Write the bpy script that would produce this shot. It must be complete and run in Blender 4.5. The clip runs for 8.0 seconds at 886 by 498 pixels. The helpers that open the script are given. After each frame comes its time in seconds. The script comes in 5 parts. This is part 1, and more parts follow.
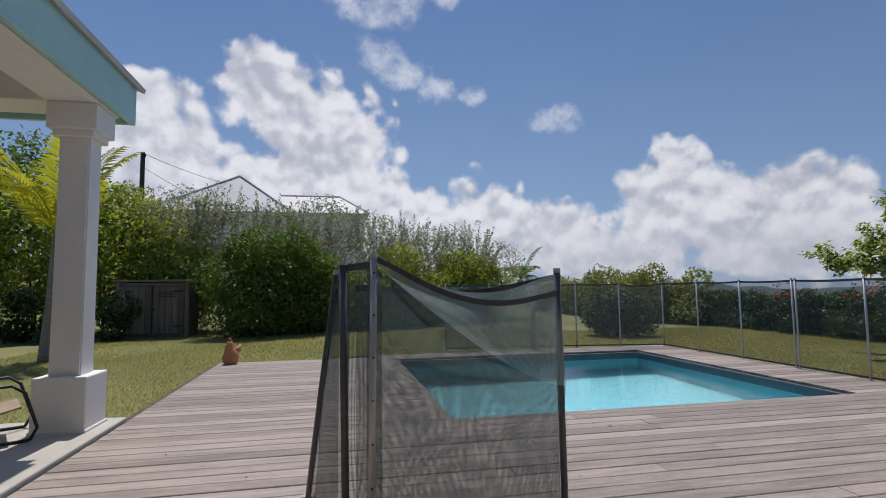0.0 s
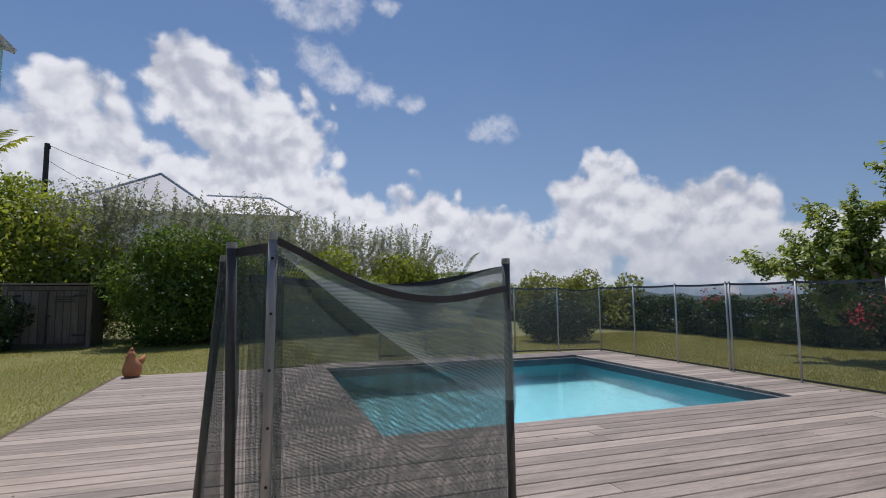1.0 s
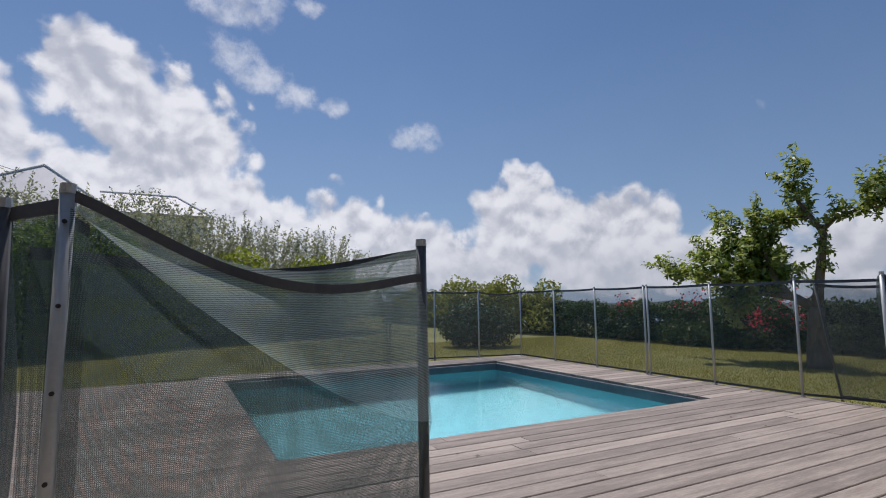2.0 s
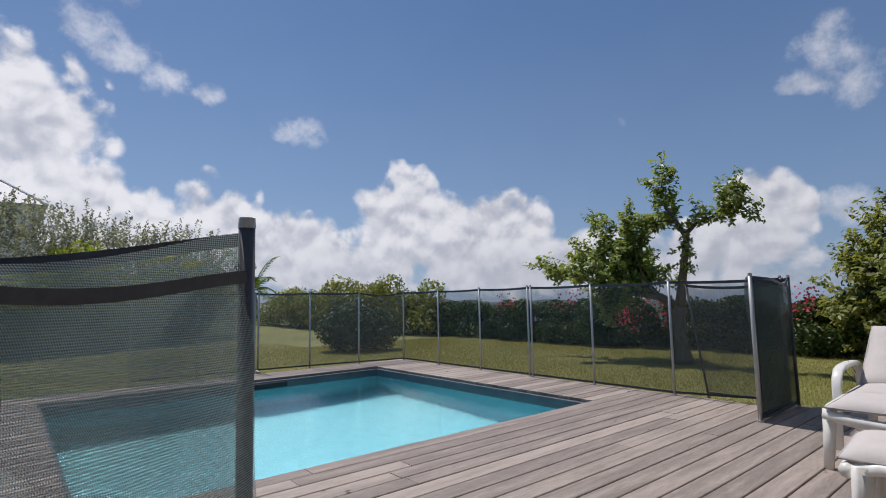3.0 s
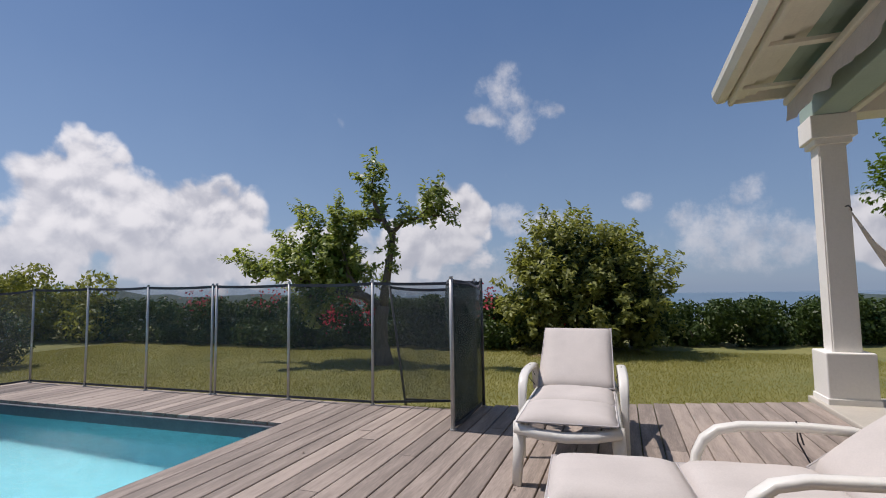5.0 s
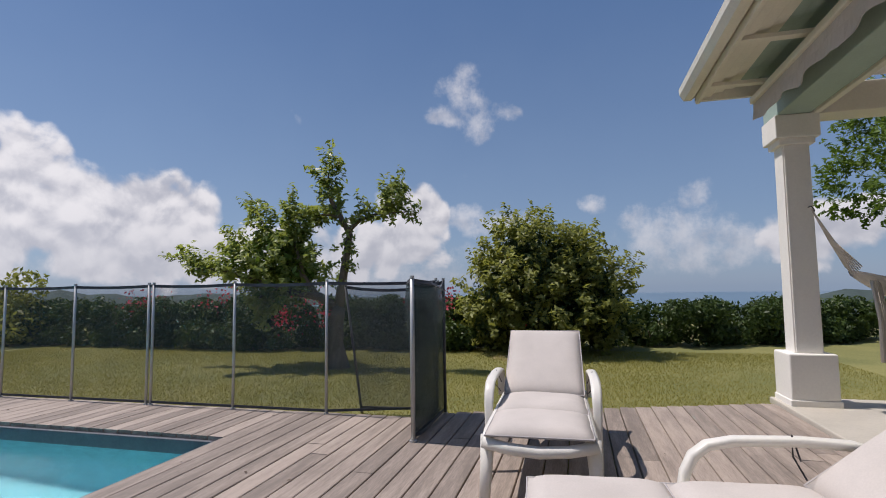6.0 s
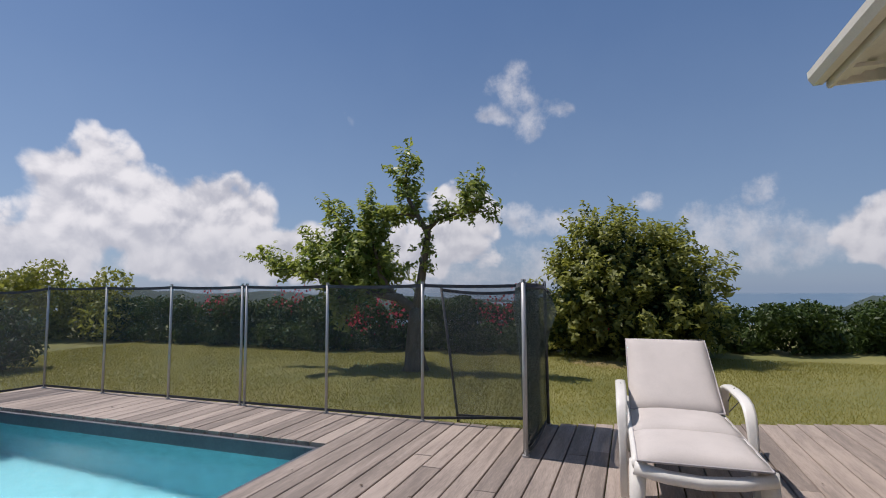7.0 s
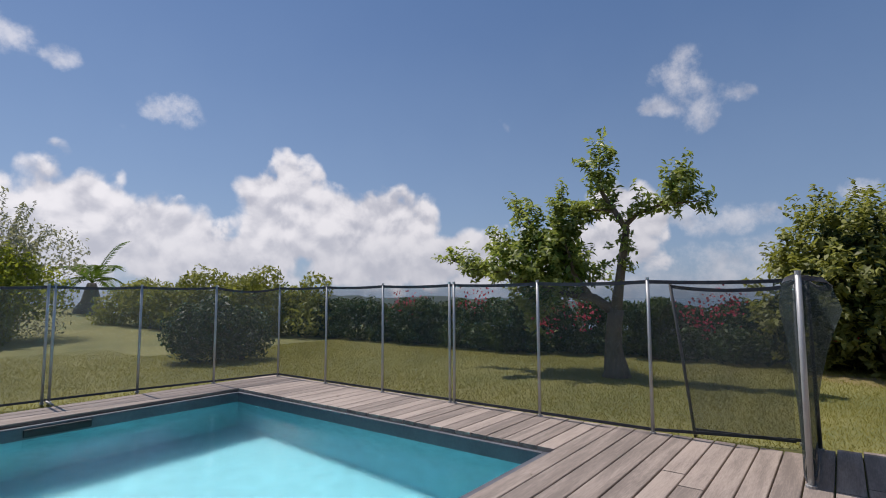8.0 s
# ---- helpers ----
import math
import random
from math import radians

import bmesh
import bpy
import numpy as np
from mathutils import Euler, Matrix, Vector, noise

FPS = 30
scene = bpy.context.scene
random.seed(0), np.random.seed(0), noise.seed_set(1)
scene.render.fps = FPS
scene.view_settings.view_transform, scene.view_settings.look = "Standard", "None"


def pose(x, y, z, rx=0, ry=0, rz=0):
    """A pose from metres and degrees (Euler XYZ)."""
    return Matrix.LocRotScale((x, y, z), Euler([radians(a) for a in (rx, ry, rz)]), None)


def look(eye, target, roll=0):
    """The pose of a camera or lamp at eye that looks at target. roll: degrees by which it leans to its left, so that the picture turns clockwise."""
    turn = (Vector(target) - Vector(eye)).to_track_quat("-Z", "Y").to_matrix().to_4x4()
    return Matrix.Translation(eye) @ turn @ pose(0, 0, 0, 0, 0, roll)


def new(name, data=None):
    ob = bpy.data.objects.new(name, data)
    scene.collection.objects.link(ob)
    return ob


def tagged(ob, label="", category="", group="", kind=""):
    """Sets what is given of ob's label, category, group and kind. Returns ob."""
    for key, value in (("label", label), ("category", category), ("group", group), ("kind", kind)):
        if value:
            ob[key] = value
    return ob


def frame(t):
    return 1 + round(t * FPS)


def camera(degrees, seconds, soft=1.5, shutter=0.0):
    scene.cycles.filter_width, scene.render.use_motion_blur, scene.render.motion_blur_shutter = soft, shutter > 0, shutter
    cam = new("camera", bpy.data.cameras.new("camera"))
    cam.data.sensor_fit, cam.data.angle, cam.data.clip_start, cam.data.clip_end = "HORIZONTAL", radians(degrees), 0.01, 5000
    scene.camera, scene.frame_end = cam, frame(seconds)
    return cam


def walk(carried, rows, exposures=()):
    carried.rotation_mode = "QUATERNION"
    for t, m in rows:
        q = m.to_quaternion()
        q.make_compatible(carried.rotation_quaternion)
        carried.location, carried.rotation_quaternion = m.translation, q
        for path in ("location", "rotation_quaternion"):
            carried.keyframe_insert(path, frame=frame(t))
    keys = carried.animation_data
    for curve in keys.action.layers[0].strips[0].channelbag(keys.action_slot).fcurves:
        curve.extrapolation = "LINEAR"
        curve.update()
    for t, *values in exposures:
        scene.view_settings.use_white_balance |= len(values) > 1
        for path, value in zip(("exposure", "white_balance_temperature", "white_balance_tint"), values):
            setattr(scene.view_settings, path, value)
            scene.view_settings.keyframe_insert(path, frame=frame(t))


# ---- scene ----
cam = camera(81.0, 8.0, soft=1.0)
PATH = [
    (0.0, pose(-0.196, -0.142, 1.125, 94.47, 0.63, -11.69)),
    (0.5, pose(-0.160, 0.060, 1.126, 94.61, 0.54, -14.92)),
    (1.0, pose(-0.046, 0.330, 1.072, 95.16, 0.58, -18.60)),
    (1.5, pose(0.051, 0.553, 1.018, 95.61, 0.55, -22.60)),
    (3.0, pose(0.510, 1.193, 1.043, 95.67, 1.00, -39.92)),
    (3.5, pose(0.684, 1.400, 1.070, 95.36, 1.00, -48.03)),
    (4.0, pose(0.928, 1.507, 1.070, 95.36, 0.85, -55.56)),
    (4.5, pose(1.107, 1.563, 1.097, 94.90, 0.70, -64.14)),
    (5.0, pose(1.303, 1.572, 1.115, 94.58, 0.80, -70.91)),
    (6.3, pose(1.637, 1.815, 1.124, 94.50, 0.68, -75.62)),
    (6.5, pose(1.665, 1.930, 1.140, 94.43, 0.60, -75.17)),
    (7.0, pose(1.672, 2.172, 1.160, 94.44, 0.30, -70.00)),
    (7.5, pose(1.690, 2.430, 1.130, 94.74, 0.30, -61.19)),
    (8.0, pose(1.653, 2.703, 1.095, 95.06, 0.22, -52.58)),
]
walk(cam, PATH, [(0.0, -0.08, 6250, 14), (1.5, -0.04, 6250, 14), (3.0, -0.03, 6300, 14), (5.0, 0.05, 6500, 16), (8.0, 0.05, 6500, 16)])

# ---- world, sun ----
SUN_AZ = radians(3)        # clockwise from +y
SUN_EL = radians(64)


def nd(tree, kind, **values):
    """A node with its properties and input values set."""
    n = tree.nodes.new(kind)
    for key, value in values.items():
        if key in n.inputs:
            n.inputs[key].default_value = value
    return n


def math_node(tree, op, a, b=None, c=None, clamp=False):
    n = tree.nodes.new("ShaderNodeMath")
    n.operation, n.use_clamp = op, clamp
    for k, value in enumerate((a, b, c)):
        if value is None:
            continue
        if isinstance(value, (int, float)):
            n.inputs[k].default_value = value
        else:
            tree.links.new(value, n.inputs[k])
    return n.outputs[0]


def smooth(tree, value, lo, hi, out_lo=0.0, out_hi=1.0):
    n = tree.nodes.new("ShaderNodeMapRange")
    n.interpolation_type = "SMOOTHSTEP"
    n.inputs[1].default_value, n.inputs[2].default_value = lo, hi
    n.inputs[3].default_value, n.inputs[4].default_value = out_lo, out_hi
    tree.links.new(value, n.inputs[0])
    return n.outputs[0]


def mix_colour(tree, fac, a, b, blend="MIX"):
    n = tree.nodes.new("ShaderNodeMix")
    n.data_type, n.blend_type = "RGBA", blend
    for socket, value in ((n.inputs[0], fac), (n.inputs[6], a), (n.inputs[7], b)):
        if isinstance(value, (int, float)):
            socket.default_value = value
        elif isinstance(value, tuple):
            socket.default_value = (*value[:3], 1)
        else:
            tree.links.new(value, socket)
    return n.outputs[2]


world = bpy.data.worlds.new("sky")
scene.world = world
world.use_nodes = True
wt = world.node_tree
wt.nodes.clear()
sky = wt.nodes.new("ShaderNodeTexSky")
sky.sky_type, sky.sun_disc = "NISHITA", False
sky.sun_elevation, sky.sun_rotation = SUN_EL, SUN_AZ
sky.air_density, sky.dust_density, sky.ozone_density, sky.altitude = 1.0, 0.6, 2.0, 50
# clouds: azimuth, elevation, half width, half height (degrees)
CLOUDS = [
    (-18, 14, 6, 6.5), (-18, 18.5, 3.2, 3), (-7.5, 21, 5, 4.5), (-3, 16, 9, 6), (3, 17, 4, 3.6), (-10, 9, 14, 5),
    (6, 9, 5, 3.6), (16.5, 9, 4, 4), (14, 5, 10, 3.5), (25, 6, 6, 3.6), (35, 10.5, 4.2, 4.4), (40, 7, 10, 4.6), (47.8, 8.2, 4, 3.8), (56, 4, 9, 3),
    (72.5, 8.2, 3.4, 3.8), (68, 4, 8, 3.2), (30, 3.5, 12, 3), (50, 3, 12, 2.6), (8, 4, 10, 3), (-6, 11, 9, 5), (112, 5, 6, 3),
]
WISPS = [
    (4.5, 25.2, 3.2, 2.2), (8.0, 23.4, 3.4, 2.0), (11.0, 21.6, 2.4, 1.6), (4.5, 29.5, 5.0, 1.8), (12.6, 30.0, 2.2, 1.2), (24.2, 17.6, 2.8, 1.3), (15, 21.0, 1.6, 1.0),
    (77.6, 20.8, 1.9, 2.6), (79.0, 18.5, 2.4, 2.1), (82.2, 18.9, 2.4, 1.2), (75.6, 18.6, 1.6, 1.0),
    (101.2, 8.8, 1.9, 1.7), (99.5, 5.6, 6, 2.6), (91.9, 8.8, 1.4, 1.2), (65, 2.5, 14, 3.0), (84, 3, 9, 2.6), (80, 7.5, 7, 1.4), (104, 4, 8, 2.5),
]
tc = wt.nodes.new("ShaderNodeTexCoord")
sep = wt.nodes.new("ShaderNodeSeparateXYZ")
wt.links.new(tc.outputs["Generated"], sep.inputs[0])
az = math_node(wt, "MULTIPLY", math_node(wt, "ARCTAN2", sep.outputs[0], sep.outputs[1]), 57.2958)
el = math_node(wt, "MULTIPLY", math_node(wt, "ARCSINE", sep.outputs[2]), 57.2958)


def sky_noise(scale, detail, rough):
    n = nd(wt, "ShaderNodeTexNoise", Scale=scale, Detail=detail, Roughness=rough)
    wt.links.new(tc.outputs["Generated"], n.inputs["Vector"])
    return n


warp = sky_noise(9.0, 3, 0.5)
wsep = wt.nodes.new("ShaderNodeSeparateXYZ")
wt.links.new(warp.outputs["Color"], wsep.inputs[0])
az = math_node(wt, "ADD", az, math_node(wt, "MULTIPLY_ADD", wsep.outputs[0], 6.0, -3.0))
el = math_node(wt, "ADD", el, math_node(wt, "MULTIPLY_ADD", wsep.outputs[1], 4.0, -2.0))


def heap(lumps):
    """The soft union of lumps in the sky."""
    total = None
    for ca, ce, cw, ch in lumps:
        da = math_node(wt, "MULTIPLY_ADD", az, 1 / cw, -ca / cw)
        de = math_node(wt, "MULTIPLY_ADD", el, 1 / ch, -ce / ch)
        d2 = math_node(wt, "ADD", math_node(wt, "MULTIPLY", da, da), math_node(wt, "MULTIPLY", de, de))
        one = math_node(wt, "MULTIPLY_ADD", d2, -0.5, 1.0, clamp=True)
        total = one if total is None else math_node(wt, "SMOOTH_MAX", total, one, 0.25)
    return total


puffs, thin = heap(CLOUDS), heap(WISPS)


def billow(offset):
    """Cauliflower relief of the clouds, looked up a little to one side."""
    mv = wt.nodes.new("ShaderNodeVectorMath")
    mv.inputs[1].default_value = offset
    wt.links.new(tc.outputs["Generated"], mv.inputs[0])
    a = nd(wt, "ShaderNodeTexNoise", Scale=13.0, Detail=8, Roughness=0.5, Distortion=0.2)
    b = nd(wt, "ShaderNodeTexVoronoi", Scale=26.0)
    b.feature = "SMOOTH_F1"
    b.inputs["Smoothness"].default_value = 0.5
    wt.links.new(mv.outputs[0], a.inputs["Vector"])
    wt.links.new(mix_colour(wt, 0.06, mv.outputs[0], a.outputs["Color"]), b.inputs["Vector"])
    return math_node(wt, "ADD", math_node(wt, "MULTIPLY", a.outputs["Fac"], 1.9), math_node(wt, "MULTIPLY", b.outputs["Distance"], -0.55))


here, above = billow((0, 0, 0)), billow((0.004, 0.006, 0.016))
near = smooth(wt, puffs, 0.02, 0.35)
dens = math_node(wt, "ADD", math_node(wt, "MULTIPLY", puffs, 1.15), math_node(wt, "MULTIPLY", near, math_node(wt, "ADD", here, -0.72)))
cover = smooth(wt, dens, 0.36, 0.74)
veil_n = sky_noise(21.0, 9, 0.65)
veil = math_node(wt, "ADD", math_node(wt, "MULTIPLY", thin, 0.9), math_node(wt, "MULTIPLY", smooth(wt, thin, 0.0, 0.5), math_node(wt, "MULTIPLY_ADD", veil_n.outputs["Fac"], 2.0, -1.05)))
cover = math_node(wt, "MAXIMUM", cover, smooth(wt, veil, 0.25, 1.15, 0.0, 0.66))
lit = smooth(wt, math_node(wt, "ADD", math_node(wt, "SUBTRACT", here, above), math_node(wt, "MULTIPLY", puffs, -0.22)), -0.55, 0.12)
cloud_colour = mix_colour(wt, lit, (4.9, 5.1, 5.65), (8.5, 8.5, 8.55))
cloud_colour = mix_colour(wt, smooth(wt, el, 0.5, 9.0, 0.6, 0.0), cloud_colour, (4.9, 5.15, 5.7))
blue = mix_colour(wt, smooth(wt, el, -2.0, 38.0), (2.2, 3.4, 5.25), (0.78, 1.72, 3.72))
base = mix_colour(wt, 0.72, sky.outputs[0], blue)
full = mix_colour(wt, math_node(wt, "MULTIPLY", cover, 0.93), base, cloud_colour)
away = math_node(wt, "MULTIPLY", math_node(wt, "ARCTAN2", sep.outputs[0], sep.outputs[1]), 57.2958)
dim = smooth(wt, away, 8.0, 85.0, 1.0, 0.86)
bg = nd(wt, "ShaderNodeBackground", Strength=0.1)
wt.links.new(math_node(wt, "MULTIPLY", dim, 0.1), bg.inputs[1])
wt.links.new(full, bg.inputs[0])
out = wt.nodes.new("ShaderNodeOutputWorld")
wt.links.new(bg.outputs[0], out.inputs[0])

sun = new("sun", bpy.data.lights.new("sun", "SUN"))
sun.data.energy, sun.data.angle, sun.data.color = 3.8, radians(0.5), (1.0, 0.955, 0.89)
sun_dir = Vector((math.sin(SUN_AZ) * math.cos(SUN_EL), math.cos(SUN_AZ) * math.cos(SUN_EL), math.sin(SUN_EL)))
sun.matrix_world = look(sun_dir * 60, (0, 0, 0))

# ---- materials ----
def material(name, colour, rough=0.6, metal=0.0, vary=0.25, scale=3.0, fine=60.0, bump=0.15, tint=None, stretch=(1, 1, 1),
             spec=0.5, per=0.0, detail=6, depth=0.01):
    """A surface whose colour varies at a large and a fine scale, with fine relief. per: how far pieces differ from each other."""
    m = bpy.data.materials.new(name)
    m.use_nodes = True
    t = m.node_tree
    p = t.nodes["Principled BSDF"]
    p.inputs["Roughness"].default_value, p.inputs["Metallic"].default_value = rough, metal
    p.inputs["Specular IOR Level"].default_value = spec
    geo = t.nodes.new("ShaderNodeNewGeometry")
    mp = t.nodes.new("ShaderNodeVectorMath")
    mp.operation = "MULTIPLY"
    mp.inputs[1].default_value = stretch
    t.links.new(geo.outputs["Position"], mp.inputs[0])
    big = nd(t, "ShaderNodeTexNoise", Scale=scale, Detail=detail, Roughness=0.6)
    small = nd(t, "ShaderNodeTexNoise", Scale=fine, Detail=4, Roughness=0.65)
    for n in (big, small):
        t.links.new(mp.outputs[0], n.inputs["Vector"])
    mixed = math_node(t, "ADD", math_node(t, "MULTIPLY", big.outputs["Fac"], 0.6), math_node(t, "MULTIPLY", small.outputs["Fac"], 0.4))
    if per:
        info = t.nodes.new("ShaderNodeObjectInfo")
        mixed = math_node(t, "ADD", mixed, math_node(t, "MULTIPLY_ADD", info.outputs["Random"], per, -per / 2))
    f = smooth(t, mixed, 0.3, 0.7)
    dark = tint or tuple(c * (1 - vary) for c in colour)
    col = mix_colour(t, f, tuple(dark), tuple(min(1, c * (1 + vary * 0.35)) for c in colour))
    t.links.new(col, p.inputs["Base Color"])
    if bump:
        b = nd(t, "ShaderNodeBump", Strength=bump, Distance=depth)
        t.links.new(mixed, b.inputs["Height"])
        t.links.new(b.outputs[0], p.inputs["Normal"])
    return m


def leaf_material(name, dark, light, rough=0.45, through_light=0.25):
    """Leaves: each one a shade of its own, letting some light through."""
    m = bpy.data.materials.new(name)
    m.use_nodes = True
    t = m.node_tree
    p = t.nodes["Principled BSDF"]
    geo = t.nodes.new("ShaderNodeNewGeometry")
    n = nd(t, "ShaderNodeTexNoise", Scale=1.3, Detail=3)
    t.links.new(geo.outputs["Position"], n.inputs["Vector"])
    f = math_node(t, "ADD", math_node(t, "MULTIPLY", geo.outputs["Random Per Island"], 0.65), math_node(t, "MULTIPLY", n.outputs["Fac"], 0.5), clamp=True)
    col = mix_colour(t, f, dark, light)
    t.links.new(col, p.inputs["Base Color"])
    p.inputs["Roughness"].default_value, p.inputs["Specular IOR Level"].default_value = rough + 0.1, 0.28
    tr = t.nodes.new("ShaderNodeBsdfTranslucent")
    t.links.new(mix_colour(t, 0.5, col, (light[0] * 1.5, light[1] * 1.5, light[2] * 0.6)), tr.inputs[0])
    mx = t.nodes.new("ShaderNodeMixShader")
    mx.inputs[0].default_value = through_light
    t.links.new(p.outputs[0], mx.inputs[1])
    t.links.new(tr.outputs[0], mx.inputs[2])
    t.links.new(mx.outputs[0], t.nodes["Material Output"].inputs[0])
    return m


def net_material(name, colour, open_part, threads=0.0):
    """Woven safety net: threads with open holes between, too fine to build."""
    m = bpy.data.materials.new(name)
    m.use_nodes = True
    t = m.node_tree
    p = t.nodes["Principled BSDF"]
    p.inputs["Base Color"].default_value = (*colour, 1)
    p.inputs["Roughness"].default_value = 0.6
    geo = t.nodes.new("ShaderNodeNewGeometry")
    n = nd(t, "ShaderNodeTexNoise", Scale=4.0, Detail=3)
    t.links.new(geo.outputs["Position"], n.inputs["Vector"])
    clear = t.nodes.new("ShaderNodeBsdfTransparent")
    mx = t.nodes.new("ShaderNodeMixShader")
    sp = t.nodes.new("ShaderNodeSeparateXYZ")
    t.links.new(geo.outputs["Position"], sp.inputs[0])
    run = math_node(t, "ADD", math_node(t, "MULTIPLY", sp.outputs[0], 0.98), sp.outputs[1])
    weave = math_node(t, "ADD", math_node(t, "SINE", math_node(t, "MULTIPLY", sp.outputs[2], 1400.0)), math_node(t, "SINE", math_node(t, "MULTIPLY", run, 1400.0)))
    solid = smooth(t, n.outputs["Fac"], 0.2, 0.8, 1 - open_part - 0.06, 1 - open_part + 0.06)
    t.links.new(math_node(t, "MULTIPLY_ADD", weave, threads, solid, clamp=True), mx.inputs[0])
    back = t.nodes.new("ShaderNodeBsdfTranslucent")
    back.inputs[0].default_value = (*[min(1, c * 1.3) for c in colour], 1)
    threads_ = t.nodes.new("ShaderNodeMixShader")
    threads_.inputs[0].default_value = 0.4
    t.links.new(p.outputs[0], threads_.inputs[1])
    t.links.new(back.outputs[0], threads_.inputs[2])
    t.links.new(clear.outputs[0], mx.inputs[1])
    t.links.new(threads_.outputs[0], mx.inputs[2])
    t.links.new(mx.outputs[0], t.nodes["Material Output"].inputs[0])
    return m


WHITE = material("white_render", (0.84, 0.81, 0.755), 0.75, vary=0.08, scale=1.2, fine=45, bump=0.12)
CREAM = material("cream_paint", (0.74, 0.70, 0.60), 0.55, vary=0.1, scale=2, fine=40, bump=0.05)
TURQ = material("pale_turquoise_paint", (0.42, 0.66, 0.62), 0.55, vary=0.12, scale=2, fine=40, bump=0.05)
SAGE = material("sage_paint", (0.36, 0.46, 0.40), 0.6, vary=0.12, scale=2, fine=40, bump=0.05)
TILE = material("pale_stone", (0.52, 0.48, 0.41), 0.6, vary=0.15, scale=3, fine=50, bump=0.08)
BOARD = material("weathered_board", (0.365, 0.297, 0.247), 0.72, vary=0.46, scale=1.6, fine=14, bump=0.35, stretch=(1, 9, 9), per=0.2, depth=0.004)
SHEDWOOD = material("grey_old_wood", (0.17, 0.135, 0.11), 0.8, vary=0.45, scale=2, fine=9, bump=0.3, stretch=(12, 12, 1), per=0.3, depth=0.004)
EARTH = material("earth", (0.14, 0.10, 0.07), 0.95, vary=0.4, scale=2, fine=30, bump=0.4)
LAWN = material("lawn_turf", (0.24, 0.22, 0.072), 0.9, tint=(0.115, 0.13, 0.034), scale=0.55, fine=26, bump=0.3, depth=0.02)
GRASS = leaf_material("grass_blades", (0.15, 0.16, 0.042), (0.36, 0.325, 0.11), 0.7, 0.4)
# mottled tone stands in for rippled light on the pool walls and floor
LINER = material("pool_liner_light_flecks", (0.168, 0.485, 0.54), 0.5, vary=0.20, scale=7.0, fine=22, bump=0.0, detail=2)
COPING = material("slate_coping", (0.115, 0.12, 0.14), 0.6, vary=0.25, scale=4, fine=40, bump=0.1)
ALU = material("brushed_aluminium", (0.50, 0.50, 0.49), 0.45, metal=0.45, vary=0.12, scale=5, fine=80, bump=0.03)
DARKPOST = material("dark_sleeve", (0.10, 0.10, 0.105), 0.5, vary=0.3, scale=6, fine=60, bump=0.05)
HEM = material("black_hem_tape", (0.075, 0.078, 0.088), 0.65, vary=0.3, scale=8, fine=90, bump=0.1)
NET = net_material("green_black_net", (0.10, 0.115, 0.115), 0.66)
NET_NEAR = net_material("green_black_net_doubled", (0.05, 0.072, 0.072), 0.44, 0.13)
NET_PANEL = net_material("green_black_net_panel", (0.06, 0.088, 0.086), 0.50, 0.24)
# the same net, paler: the fold's sunlit sheen is put into its colour
NET_SUNLIT = net_material("green_black_net_sunlit", (0.36, 0.44, 0.42), 0.5, 0.24)
RESIN = material("white_resin", (0.80, 0.77, 0.70), 0.35, vary=0.08, scale=5, fine=50, bump=0.02)
CUSHION = material("pale_grey_canvas", (0.57, 0.52, 0.48), 0.9, vary=0.12, scale=4, fine=140, bump=0.12, depth=0.003)
PIPING = material("cushion_piping", (0.44, 0.41, 0.40), 0.9, vary=0.1)
CORD = material("dark_cord", (0.05, 0.045, 0.045), 0.7, vary=0.2)
TERRA = material("terracotta", (0.52, 0.22, 0.10), 0.8, vary=0.3, scale=9, fine=60, bump=0.15)
BARK = material("bark", (0.17, 0.135, 0.10), 0.9, vary=0.45, scale=5, fine=25, bump=0.7, stretch=(3, 3, 1))
PALMBARK = material("palm_trunk_skin", (0.24, 0.21, 0.17), 0.8, vary=0.3, scale=3, fine=20, bump=0.3, stretch=(1, 1, 6))
ROOFPALE = material("pale_roof_sheet", (0.54, 0.51, 0.50), 0.6, vary=0.1, scale=1, fine=20, bump=0.05)
AWNING = material("awning_fabric", (0.52, 0.47, 0.44), 0.9, vary=0.1, scale=3, fine=80, bump=0.05)
IRON = material("black_iron", (0.02, 0.02, 0.022), 0.5, vary=0.2)
TIMBERPOLE = material("dark_pole_wood", (0.06, 0.05, 0.045), 0.9, vary=0.3)
SEAT = material("tan_webbing", (0.40, 0.31, 0.20), 0.85, vary=0.25, scale=9, fine=70, bump=0.2)
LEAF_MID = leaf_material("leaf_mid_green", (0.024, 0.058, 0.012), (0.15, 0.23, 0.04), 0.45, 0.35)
LEAF_BRIGHT = leaf_material("leaf_bright_green", (0.075, 0.12, 0.018), (0.38, 0.42, 0.075), 0.4, 0.48)
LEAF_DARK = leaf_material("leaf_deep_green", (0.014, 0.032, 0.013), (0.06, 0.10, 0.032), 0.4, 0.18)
LEAF_HEDGE = leaf_material("leaf_hedge_green", (0.016, 0.036, 0.013), (0.085, 0.13, 0.032), 0.4, 0.22)
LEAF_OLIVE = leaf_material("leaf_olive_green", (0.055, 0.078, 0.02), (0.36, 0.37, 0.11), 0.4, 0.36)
LEAF_SILVER = leaf_material("leaf_silver_green", (0.13, 0.14, 0.10), (0.46, 0.46, 0.38), 0.6, 0.3)
LEAF_YELLOW = leaf_material("frond_yellow_green", (0.20, 0.24, 0.02), (0.55, 0.52, 0.06), 0.45, 0.4)
